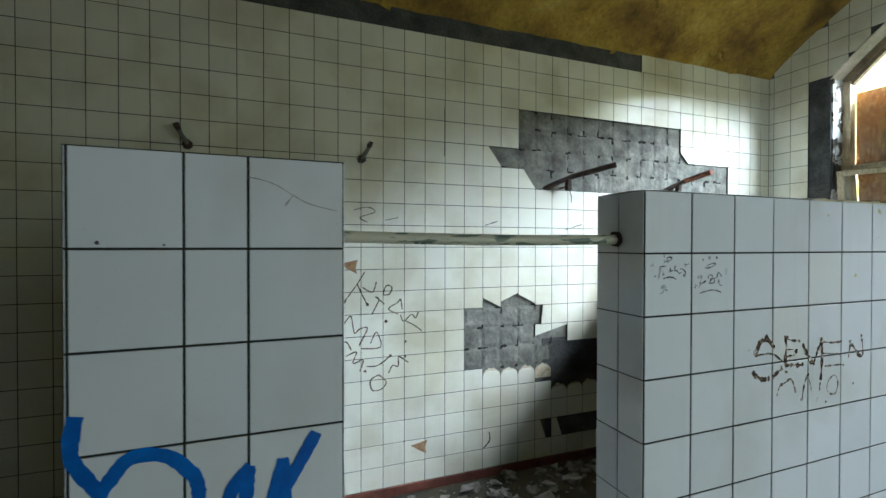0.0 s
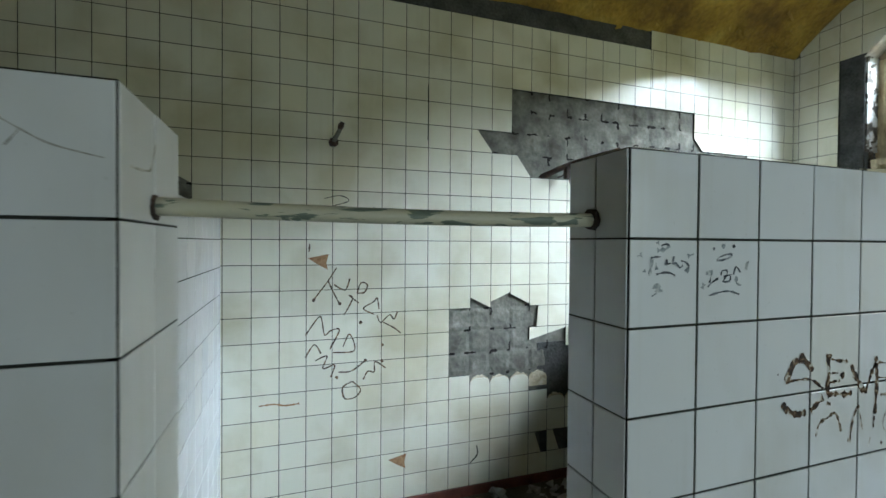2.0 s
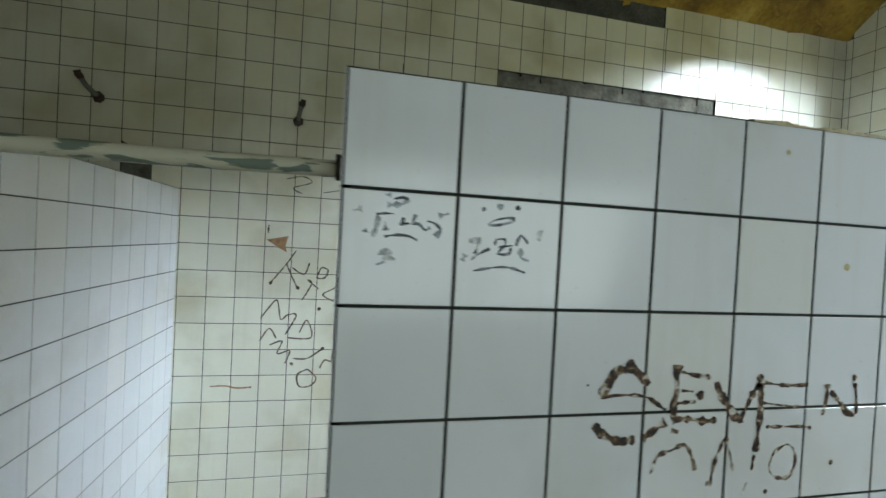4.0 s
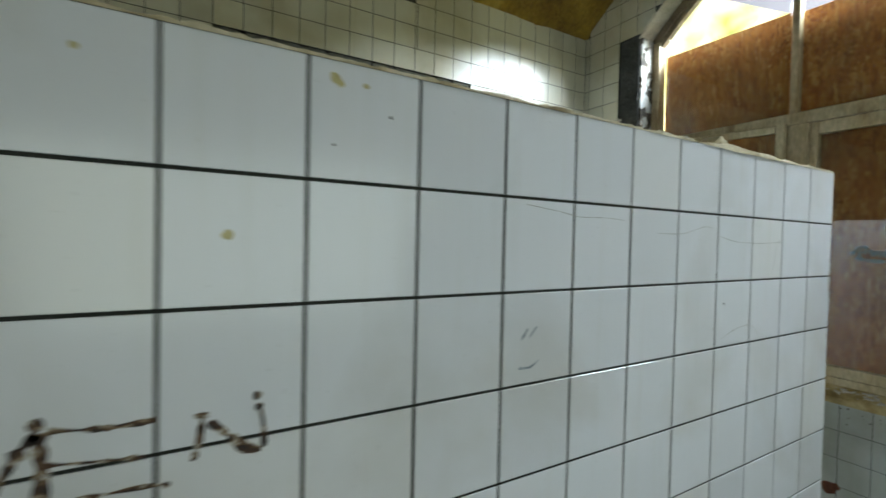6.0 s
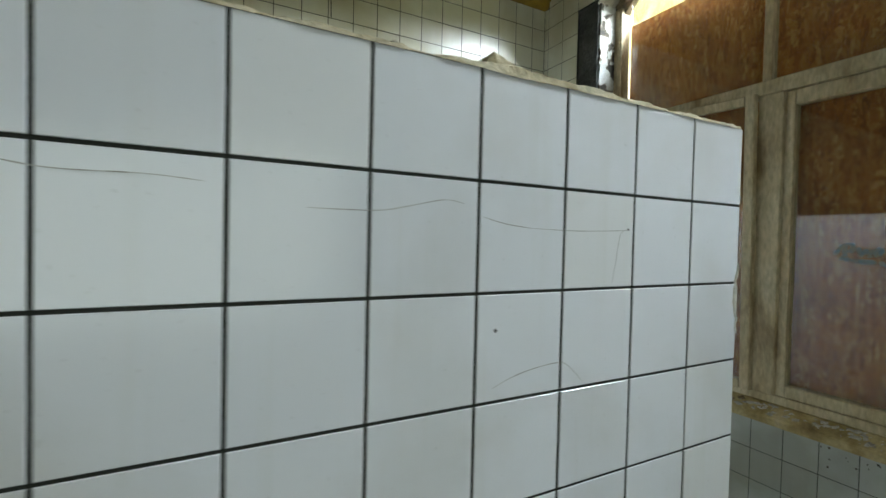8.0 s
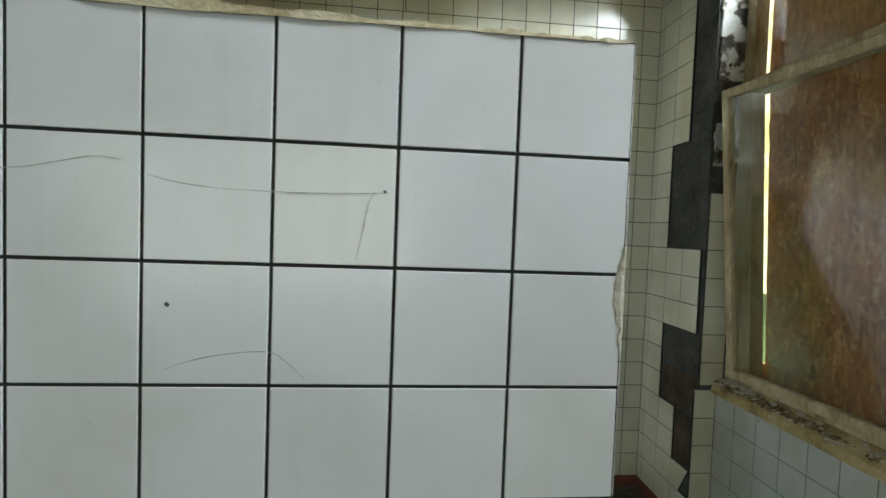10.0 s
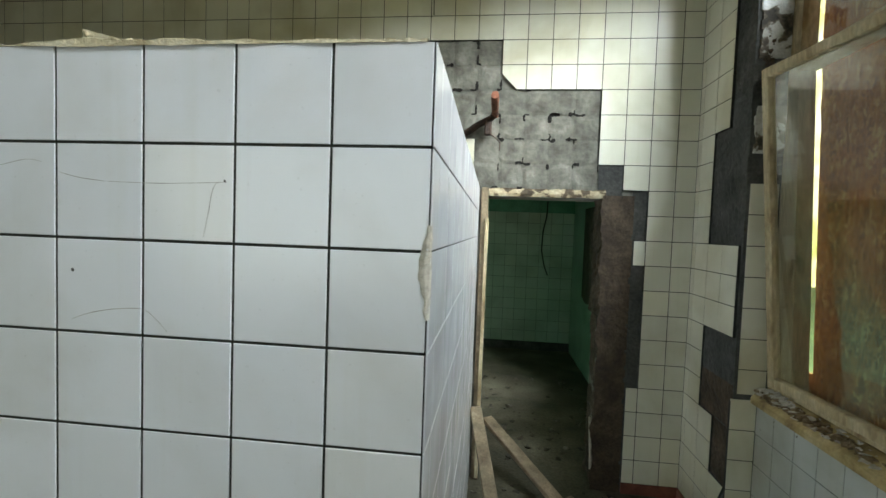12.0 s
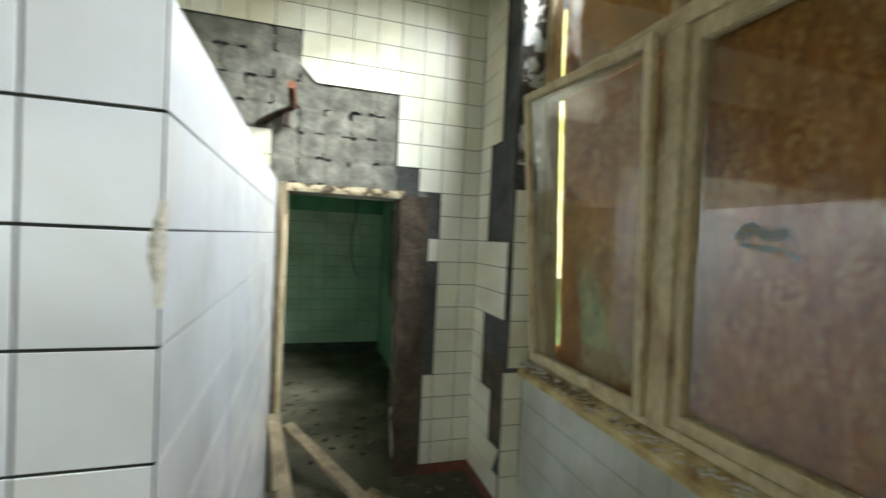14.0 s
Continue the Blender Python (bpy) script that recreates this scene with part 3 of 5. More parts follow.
# the room behind the doorway
bm = boxed(1.6, 4.1, 5.39, 5.6, -0.1, 3.0)
wall_back = structure("wall_back_room", bm, GREEN_PAINT, "green-painted wall tiled to shoulder height", "wall")
bm = bmesh.new()
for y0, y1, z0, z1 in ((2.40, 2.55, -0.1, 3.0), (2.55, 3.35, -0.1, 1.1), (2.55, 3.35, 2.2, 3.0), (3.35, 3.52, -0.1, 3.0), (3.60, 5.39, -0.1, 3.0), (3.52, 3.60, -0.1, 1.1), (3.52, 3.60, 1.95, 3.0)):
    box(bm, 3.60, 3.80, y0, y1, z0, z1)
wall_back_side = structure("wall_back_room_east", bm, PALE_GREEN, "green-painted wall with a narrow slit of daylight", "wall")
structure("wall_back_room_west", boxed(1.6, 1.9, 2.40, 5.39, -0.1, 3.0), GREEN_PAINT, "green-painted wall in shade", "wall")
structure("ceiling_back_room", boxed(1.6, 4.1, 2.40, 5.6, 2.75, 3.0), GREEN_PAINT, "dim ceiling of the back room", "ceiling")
bm = bmesh.new()
for i in range(9):
    y0, y1, z0 = 3.87 + 0.09 * i, 3.97 + 0.09 * i, 0.80 + 0.12 * abs(noise.noise(Vector((i * 1.3, 2, 5))))
    box(bm, 3.592, 3.60, y0, y1, z0, 1.88)
part("bare_patch", bm, BROWN_WALL, wall_back_side, "bare brown patch where tiles fell off")
structure("baseboard_back_room", boxed(1.9, 3.598, 5.36, 5.39, 0, 0.11), MORTAR_DARK, "dark plinth", "baseboard")

# red plinths
bm = bmesh.new()
for x0, x1 in ((XW, -1.12), (-0.9, 2.27), (3.365, XE)):
    box(bm, x0, x1, YN - 0.012, YN + 0.02, 0, 0.066, 0.004)
structure("baseboard", bm, REDDISH, "red-oxide plinth under the tiles", "baseboard")
structure("baseboard_east", boxed(XE - 0.012, XE + 0.012, WY1, YN - 0.014, 0, 0.066, bevel=0.004), REDDISH, "red-oxide plinth under the tiles", "baseboard")


# ---- the stall partitions ----
def partition(name, x0, x1, y0, y1, label):
    """A masonry core 8 mm inside its tiled faces, and a ragged bed of mortar along its top."""
    wall = structure(name, boxed(x0 + 0.006, x1 - 0.006, y0 + 0.006, y1 - 0.006, 0, TOP - 0.006), GROUT, label, "partition wall")
    bm = bmesh.new()
    along_x = x1 - x0 > y1 - y0
    length = (x1 - x0) if along_x else (y1 - y0)
    n = max(6, int(length / 0.02))
    rows = []
    for i in range(n + 1):
        f = i / n
        row = []
        for k, edge in enumerate((0.0025, 0.004, 0.35, 0.65, -0.004, -0.0025)):
            thick = (y1 - y0) if along_x else (x1 - x0)
            w = edge * thick if 0.1 < edge < 0.9 else (edge if edge > 0 else thick + edge)
            h = TOP - 0.012 if k in (0, 5) else TOP + 0.001 + (0.0015 if k in (1, 4) else 0.006) * max(0, noise.noise(Vector((f * length * 9 + x0 * 7, k * 0.9, y0 * 5))) + 0.1) + (0.001 if k in (1, 4) else 0.004) * max(0, noise.noise(Vector((f * length * 40, k, 2))))
            p = 0.003 + (length - 0.006) * f
            row.append(bm.verts.new((x0 + p, y0 + w, h) if along_x else (x0 + w, y0 + p, h)))
        rows.append(row)
    for r0, r1 in zip(rows, rows[1:]):
        for k in range(5):
            bm.faces.new((r0[k], r0[k + 1], r1[k + 1], r1[k]))
    bm.faces.new(rows[0])
    bm.faces.new(list(reversed(rows[-1])))
    bmesh.ops.recalc_face_normals(bm, faces=bm.faces)
    part("mortar_cap", bm, PLASTER, wall, "ragged cream mortar along the top")
    return wall


stall_front = partition("wall_stall_front", 0, 2.432, 0, 0.163, "white-tiled stall partition with marker graffiti")
stall_side = partition("wall_stall_side", 2.27, 2.432, 0.163, YN, "white-tiled stall partition beside the passage")
stall_left = partition("wall_stall_left", -1.12, -0.9, 0.235, YN, "white-tiled stall partition in window light")
stall_nib = partition("wall_stall_nib", -1.107, -0.709, NIB, 0.235, "short white-tiled partition with blue spray paint")

# ---- window ----
bm = bmesh.new()
prism(bm, [(3.786, 0.803), (3.93, 0.803), (3.93, 0.882), (3.862, 0.880), (3.792, 0.838), (3.786, 0.830)], lambda u, v, w: (u, WY1 - 0.008 - w, v), WY1 - WY0 - 0.013)
bmesh.ops.recalc_face_normals(bm, faces=bm.faces)
structure("window_sill", bm, SILL_PAINT, "yellowed window sill littered with plaster crumbs", "window sill")

window = structure("window_1", prism(bmesh.new(), [(WY1 - 0.003, 0.884), (WY1 - 0.003, SPRING - 0.02), (1.546, SPRING - 0.02), (1.535, 2.35), (1.437, 0.884)], lambda u, v, w: (3.86 + w, u, v), 0.07), WOOD_PAINT, "arched wooden window in flaking cream paint, boarded outside", "window")


def bar(name, *dims, parent=window, material=WOOD_PAINT, label=""):
    return part(name, boxed(*dims, bevel=0.004), material, parent, label)


bar("frame_post", 3.86, 3.93, WY0 + 0.003, WY0 + 0.055, 0.884, SPRING - 0.02)
bm = bmesh.new()
for ring, (r0, r1, xa, xb) in enumerate(((AR - 0.004, AR - 0.055, 3.86, 3.93), (AR - 0.055, AR - 0.085, 3.885, 3.93))):
    a0 = math.asin((WY1 - VC) / AR) - 0.002
    for i in range(48):
        a, b = -a0 + 2 * a0 * i / 48, -a0 + 2 * a0 * (i + 1) / 48
        prism(bm, [(VC + r * math.sin(t), AZ + r * math.cos(t)) for r, t in ((r0, a), (r0, b), (r1, b), (r1, a))], lambda u, v, w: (xa + w, u, v), xb - xa)
part("arched_head", bm, WOOD_RAW, window, "brown weathered arched head")
bar("transom", 3.845, 3.932, WY0 + 0.056, 1.532, 2.345, 2.415)
bar("bottom_rail", 3.858, 3.932, WY0 + 0.056, 1.434, 0.884, 0.924)
for y in (0.634, -1.225):
    bar("mullion_post", 3.838, 3.935, y - 0.045, y + 0.062, 0.926, 2.343)
    bar("fanlight_mullion", 3.875, 3.928, y + 0.03, y + 0.07, 2.417, arch(y + 0.05) - 0.06)
for y0, y1 in ((-1.178, 0.598), (-2.133, -1.272)):
    for nm, d in (("casement_stile", (3.862, 3.915, y1 - 0.045, y1, 0.926, 2.343)), ("casement_stile", (3.862, 3.915, y0, y0 + 0.045, 0.926, 2.343)),
                  ("casement_rail", (3.862, 3.915, y0 + 0.046, y1 - 0.046, 2.275, 2.343)), ("casement_rail", (3.862, 3.915, y0 + 0.046, y1 - 0.046, 0.926, 0.98))):
        bar(nm, *d)
    pane = part("pane", boxed(3.884, 3.888, y0 + 0.044, y1 - 0.044, 0.978, 2.277), GLASS, window, "dusty pane of glass")
    pane.visible_shadow = False
for y0, y1 in ((0.72, 1.50), (-1.15, 0.67), (-2.08, -1.20)):
    bm = bmesh.new()
    pts = [(y0 + (y1 - y0) * i / 12, arch(y0 + (y1 - y0) * i / 12) - 0.06) for i in range(13)]
    prism(bm, [(y0, 2.42), (y1, 2.42)] + pts[::-1], lambda u, v, w: (3.900 + w, u, v), 0.004)
    pane = part("fanlight_pane", bm, GLASS_CLEAN, window, "clear pane under the arch")
    pane.visible_shadow = False

# the sash that hangs loose, its head leaning into the room
TL, TR, BL, BR = Vector((3.735, 1.545, 2.36)), Vector((3.80, 0.708, 2.345)), Vector((3.846, 1.535, 0.912)), Vector((3.832, 0.704, 0.925))
sash = thing("loose_window_sash", 3.85, 1.1, 0.92, "glazed window sash hanging loose with its head tipped inwards", "window sash")
inw = Vector((1, 0, 0.1))
for nm, p, q in (("stile", BL, TL), ("stile", BR, TR), ("top_rail", TL + Vector((0, -0.026, -0.022)), TR + Vector((0, 0.026, -0.022))), ("bottom_rail", BL + Vector((0, -0.026, 0.022)), BR + Vector((0, 0.026, 0.022)))):
    b = beam(bmesh.new(), p, q, 0.045, 0.036, inw)
    under(finish(nm, b, WOOD_PAINT), sash)
bm = bmesh.new()
quad = [p + d for p, d in ((TL, Vector((0, -0.02, -0.04))), (TR, Vector((0, 0.02, -0.04))), (BR, Vector((0, 0.02, 0.04))), (BL, Vector((0, -0.02, 0.04))))]
f0 = [bm.verts.new(p) for p in quad]
f1 = [bm.verts.new(p + Vector((0.004, 0, 0))) for p in quad]
bm.faces.new(f0)
bm.faces.new(f1[::-1])
for i in range(4):
    bm.faces.new((f0[i], f1[i], f1[(i + 1) % 4], f0[(i + 1) % 4]))
pane = under(finish("pane", bm, GLASS, None, "dusty pane of glass"), sash)
pane.visible_shadow = False

# boards nailed over the window from outside, and two added at its unseen south end
for y0, y1, z0, z1, lab in ((0.70, 1.545, 2.36, 3.055, "orange strand board nailed over the fanlight"), (-1.22, 0.695, 2.36, 3.035, "orange strand board nailed over the fanlight"),
                            (0.62, 1.528, 0.84, 2.355, "brown strand board closing the window from outside"), (-1.22, 0.615, 0.84, 2.355, "brown strand board closing the window from outside"),
                            # unseen pair, added to block sun from the stall front
                            (-2.18, -1.225, 2.36, 3.80, "orange strand board nailed over the fanlight"), (-2.18, -1.225, 0.84, 2.355, "brown strand board closing the window from outside")):
    if y1 == 1.528:
        # the board beside the jamb has a ragged, slanting edge
        edge = [(1.454 + 0.078 * k / 24 + 0.006 * noise.noise(Vector((k * 0.6, 4, 2))), 1.0 + 1.355 * k / 24) for k in range(25)]
        bm = prism(bmesh.new(), [(y0, z1), (y0, z0), (1.605, z0), (1.605, 0.99)] + edge, lambda u, v, w: (3.952 + w, u, v), 0.016)
        bmesh.ops.recalc_face_normals(bm, faces=bm.faces)
    else:
        bm = boxed(3.952, 3.968, y0, y1, z0, z1, bevel=0.002)
    b = finish("strand_board", bm, OSB if z0 > 2 else OSB_OLD_DIM)
    tagged(b, lab, "board", "window boards")

# daylight and green outside
# the sheet itself glows; its top edge is shaped to screen low sun
bm = bmesh.new()
q = [bm.verts.new(v) for v in ((16, -60, -2), (16, 45, -2), (16, 45, 17), (16, 14, 14), (16, 5, 8.0), (16, 1, 7.1), (16, -3.4, 7.4), (16, -9, 8.5), (16, -19, 11.4), (16, -30, 15), (16, -60, 27))]
bm.faces.new(q)
m, t, b = nodes_of("glowing_leaves_and_sky")
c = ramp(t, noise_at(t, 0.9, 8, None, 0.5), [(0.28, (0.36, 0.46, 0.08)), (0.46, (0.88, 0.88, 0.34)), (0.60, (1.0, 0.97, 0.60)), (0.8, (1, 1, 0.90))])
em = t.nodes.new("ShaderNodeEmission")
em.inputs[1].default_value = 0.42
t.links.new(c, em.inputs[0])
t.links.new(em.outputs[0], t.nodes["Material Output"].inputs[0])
structure("backdrop", bm, m, "glowing sheet of overexposed leaves and sky beyond the window", "backdrop")
g = bmesh.new()
q = [g.verts.new(v) for v in ((4.1, -60, -0.3), (4.1, 60, -0.3), (200, 60, -0.3), (200, -60, -0.3))]
g.faces.new(q)
structure("ground", g, rough_mat("grass_ground", [(0.3, (0.04, 0.08, 0.02)), (0.7, (0.10, 0.16, 0.04))], 2, 40), "grassy ground outside", "ground")

# ---- doorway ----
door = structure("door_1", boxed(DX0 - 0.045, DX0, YN - 0.004, 2.18, 0, DZ + 0.05, bevel=0.004), WOOD_RAW, "remains of a raw wooden door lining", "door frame")
part("lining_strip", beam(bmesh.new(), (DX0 - 0.012, YN - 0.02, 0.02), (DX0 - 0.004, YN - 0.02, 1.66), 0.02, 0.012, (0, 1, 0), 0.002), WOOD_PAINT, door, "splintered cream strip")
bm = bmesh.new()
for row, (dz, y) in enumerate(((0.0, YN - 0.004), (0.018, YN - 0.010), (0.034, YN - 0.004), (0.050, YN + 0.007))):
    for i in range(81):
        x = DX0 + (DX1 - 0.02 - DX0) * i / 80
        f = noise.noise(Vector((x * 13, row * 0.6, 5))) + 0.6 * noise.noise(Vector((x * 47, row, 5)))
        bm.verts.new((x, y - 0.007 * f, DZ + dz + (0.008 * f if row in (0, 3) else 0)))
v = list(bm.verts)
for r in range(3):
    for i in range(80):
        bm.faces.new((v[r * 81 + i], v[r * 81 + i + 1], v[r * 81 + 82 + i], v[r * 81 + 81 + i]))
part("lintel_strip", bm, rough_mat("crumbling_lintel_edge", [(0.30, (0.05, 0.036, 0.022)), (0.50, (0.12, 0.09, 0.055)), (0.53, (0.40, 0.33, 0.20)), (0.7, (0.58, 0.50, 0.34))], 14, 60, 0.95, 0.8), door, "crumbling cream plaster edge under the lintel")
bm = bmesh.new()
n, prev = 70, None
for i in range(n + 1):
    z = (DZ + 0.02) * i / n
    ring = [(DX1 + 0.05, 2.39)] + [(DX1 - (0.034 if z > 1.08 else 0.008), 2.38 - 0.045 * k) for k in range(6)] + [(DX1 - 0.03 + 0.036 * k, YN + 0.009) for k in range(6)] + [(DX1 + 0.15, 2.2)]
    cur = []
    for k, (x, y) in enumerate(ring):
        d = 0.020 * noise.noise(Vector((x * 14, y * 14, z * 9))) + 0.012 * noise.noise(Vector((x * 40, y * 40, z * 30)))
        cur.append(bm.verts.new((x + (d if k < 8 else 0), y - (abs(d) * 0.5 if k > 6 else 0), z)))
    if prev:
        for k in range(len(ring) - 1):
            bm.faces.new((prev[k], prev[k + 1], cur[k + 1], cur[k]))
    prev = cur
bmesh.ops.recalc_face_normals(bm, faces=bm.faces)
part("broken_jamb", bm, BROWN_WALL, door, "hacked brown render of the door jamb")

# ---- things ----
rail = thing("shower_rail", -0.712, 0.095, 1.735, "flaking grey-green steel pipe spanning the stall entrance", "rail")
n = 24
under(finish("pipe", tube(bmesh.new(), [(-0.712 + 0.712 * i / n, 0.095 - 0.008 * i / n, 1.737 - 0.003 * i / n - 0.004 * math.sin(math.pi * i / n)) for i in range(n + 1)], 0.0125, 16), PIPE_PAINT, smooth=True), rail)
for x, y, r in ((-0.708, 0.094, 0.0165), (-0.005, 0.088, 0.020)):
    under(finish("flange", tube(bmesh.new(), [(x - 0.006, y, 1.735), (x + 0.006, y, 1.735)], r, 10, True, 0.12), IRON), rail)


def wall_hook(x, z, bent):
    """A stub of water pipe with a broken rose, sticking out of the tiles."""
    h = thing("pipe_stub", x, YN, z, "dark bent pipe stub sticking out of the tiled wall", "pipe stub", "pipe stubs on the wall")
    pts = [(x, YN + 0.01, z), (x + bent * 0.004, YN - 0.05, z + 0.012), (x + bent * 0.016, YN - 0.10, z + 0.035), (x + bent * 0.028, YN - 0.125, z + 0.064)]
    under(finish("pipe", tube(bmesh.new(), pts, (0.014, 0.0125, 0.012, 0.012), 12, True, 0.07), MORTAR), h)
    under(finish("nut", tube(bmesh.new(), [(x, YN + 0.004, z), (x, YN - 0.022, z + 0.002), (x, YN - 0.030, z + 0.004)], (0.030, 0.027, 0.018), 7, True, 0.12), IRON), h)
    end = Vector(pts[-1])
    under(finish("broken_rose", tube(bmesh.new(), [end - Vector((bent * 0.004, -0.003, 0.008)), end + Vector((bent * 0.004, -0.006, 0.010)), end + Vector((bent * 0.010, -0.010, 0.026))], (0.0145, 0.019, 0.016), 10, True, 0.2), IRON), h)


wall_hook(-0.29, 2.285, 1)
wall_hook(-1.30, 2.30, -1)


def water_pipe(base, bend, tip, material):
    a, k, q = Vector(base), Vector(bend), Vector(tip)
    h = thing("shower_pipe", a.x, YN, a.z, "rusty iron shower arm jutting from bare mortar", "shower pipe", "shower arms")
    under(finish("arm", tube(bmesh.new(), [a + Vector((0, 0.02, -0.01)), a.lerp(k, 0.5), a.lerp(k, 0.9), k.lerp(q, 0.12), k.lerp(q, 0.6)], 0.0195, 12, True, 0.10), IRON), h)
    under(finish("threaded_end", tube(bmesh.new(), [k.lerp(q, 0.05), k.lerp(q, 0.5), k.lerp(q, 0.52), q], (0.0205, 0.0205, 0.0225, 0.0215), 12, True, 0.09), material), h)
    m = a.lerp(k, 0.8)
    under(finish("bracket", boxed(m.x - 0.022, m.x + 0.022, m.y - 0.02, m.y + 0.02, m.z - 0.095, m.z - 0.004, bevel=0.007), IRON), h)
    under(finish("wire", tube(bmesh.new(), [(m.x, m.y - 0.021, m.z - 0.08), (m.x + 0.05, YN - 0.03, m.z - 0.11), (m.x + 0.075, YN - 0.012, m.z - 0.13), (m.x + 0.074, YN - 0.010, m.z - 0.18)], 0.003, 6), IRON), h)
    under(finish("stay", beam(bmesh.new(), (m.x, m.y, m.z - 0.06), (m.x - 0.02, YN + 0.012, m.z - 0.07), 0.012, 0.008), IRON), h)


water_pipe((2.306, YN, 2.175), (2.512, 2.065, 2.275), (2.507, 1.79, 2.318), RUST)
water_pipe((1.13, YN, 2.165), (1.34, 2.03, 2.255), (1.56, 1.823, 2.322), IRON)

radiator_pipe = thing("pipe_stub", 3.83, -0.02, 0.612, "dark pipe end under the window sill", "pipe stub", "pipe stubs on the wall")
under(finish("pipe", tube(bmesh.new(), [(3.79, 0.11, 0.616), (3.795, -0.4, 0.605), (3.84, -0.46, 0.60)], 0.014, 10, True, 0.05), IRON), radiator_pipe)

cable = tube(bmesh.new(), [(3.24, 5.37, 2.0), (3.23, 5.36, 1.80), (3.19, 5.35, 1.60), (3.18, 5.35, 1.35), (3.22, 5.35, 1.15), (3.27, 5.34, 1.02)], 0.009, 8)
tagged(finish("hanging_cable", cable, BLACK_CABLE), "black cable end hanging down the green wall", "cable")


def plank(p, q, w, h, label, material=WOOD_RAW):
    tagged(finish("plank", beam(bmesh.new(), p, q, w, h, (0, 0, 1), 0.002), material), label, "plank", "fallen planks")


plank((2.462, 2.02, 0.50), (2.66, 1.10, 0.02), 0.07, 0.025, "dusty wooden plank leaning against the partition end")
plank((2.535, 2.28, 0.33), (3.06, 1.66, 0.03), 0.08, 0.03, "dusty wooden board fallen across the doorway")
plank((3.185, 2.20, 0.43), (3.20, 2.19, 0.10), 0.03, 0.012, "thin pale splinter of lining by the door jamb", PLASTER)
plank((3.02, 1.95, 0.03), (3.45, 1.45, 0.025), 0.06, 0.025, "short pale wooden board lying on rubble")

# ---- writing and marks ----
def on_front(u, v, w):
    return Vector((u, -0.0022 - w, v))


def on_nib(u, v, w):
    return Vector((u, NIB - 0.0022 - w, v))


def on_north(u, v, w):
    return Vector((u, YN - 0.0022 - w, v))


bm = bmesh.new()
for pts in ([(-1.092, 1.470), (-1.098, 1.429), (-1.093, 1.399), (-1.061, 1.349)], [(-1.066, 1.347), (-1.050, 1.370), (-1.029, 1.396), (-1.000, 1.400), (-0.970, 1.389), (-0.947, 1.362)], [(-0.974, 1.393), (-0.943, 1.361), (-0.934, 1.331), (-0.936, 1.295)], [(-0.896, 1.296), (-0.883, 1.330), (-0.858, 1.358)], [(-0.862, 1.358), (-0.864, 1.326), (-0.869, 1.286)], [(-0.830, 1.277), (-0.819, 1.318), (-0.808, 1.361)], [(-0.810, 1.362), (-0.807, 1.325), (-0.806, 1.272)], [(-0.810, 1.306), (-0.792, 1.334), (-0.755, 1.398)]):
    ribbon(bm, pts, 0.021, on_nib, lift=0.0006 + 0.0005 * len(bm.faces) / 100, ragged=0.10)
part("spray_graffiti", bm, BLUE_SPRAY, stall_nib, "thick blue spray-paint letters")

# a smeared word in brown marker, with a second one fading under it, and rubbed grey scribbles
bm = bmesh.new()
BROAD = [[(0.424, 1.461), (0.406, 1.460), (0.391, 1.436), (0.382, 1.424)], [(0.431, 1.465), (0.444, 1.455), (0.459, 1.443)], [(0.373, 1.380), (0.387, 1.368), (0.403, 1.360), (0.419, 1.355), (0.443, 1.357)], [(0.502, 1.463), (0.510, 1.464), (0.517, 1.460)], [(0.508, 1.459), (0.511, 1.428), (0.507, 1.409), (0.508, 1.385)], [(0.508, 1.385), (0.539, 1.384), (0.566, 1.380), (0.586, 1.382)], [(0.582, 1.441), (0.590, 1.424), (0.605, 1.404), (0.625, 1.379)], [(0.630, 1.378), (0.642, 1.402), (0.655, 1.426), (0.666, 1.438)], [(0.666, 1.438), (0.669, 1.397), (0.667, 1.360), (0.664, 1.327)], [(0.809, 1.422), (0.829, 1.404), (0.847, 1.385), (0.864, 1.380)], [(0.456, 1.358), (0.476, 1.370), (0.494, 1.382)]]
FINE = [[(0.382, 1.421), (0.404, 1.424), (0.436, 1.424)], [(0.436, 1.424), (0.460, 1.420), (0.480, 1.408), (0.493, 1.399)], [(0.517, 1.458), (0.543, 1.452), (0.566, 1.449)], [(0.519, 1.429), (0.540, 1.427)], [(0.507, 1.409), (0.533, 1.411), (0.546, 1.411)], [(0.673, 1.439), (0.708, 1.434), (0.738, 1.433), (0.761, 1.434)], [(0.666, 1.407), (0.710, 1.401), (0.751, 1.397)], [(0.681, 1.367), (0.718, 1.366), (0.753, 1.365), (0.772, 1.362)], [(0.794, 1.382), (0.800, 1.403), (0.803, 1.429)], [(0.795, 1.431), (0.809, 1.430)], [(0.867, 1.382), (0.866, 1.409), (0.862, 1.431)], [(0.662, 1.323), (0.660, 1.311), (0.659, 1.298)]]
for pts in BROAD:
    ribbon(bm, pts, 0.0112, on_front, ragged=0.6)
for pts in FINE:
    ribbon(bm, pts, 0.0050, on_front, lift=0.0008, ragged=0.7)
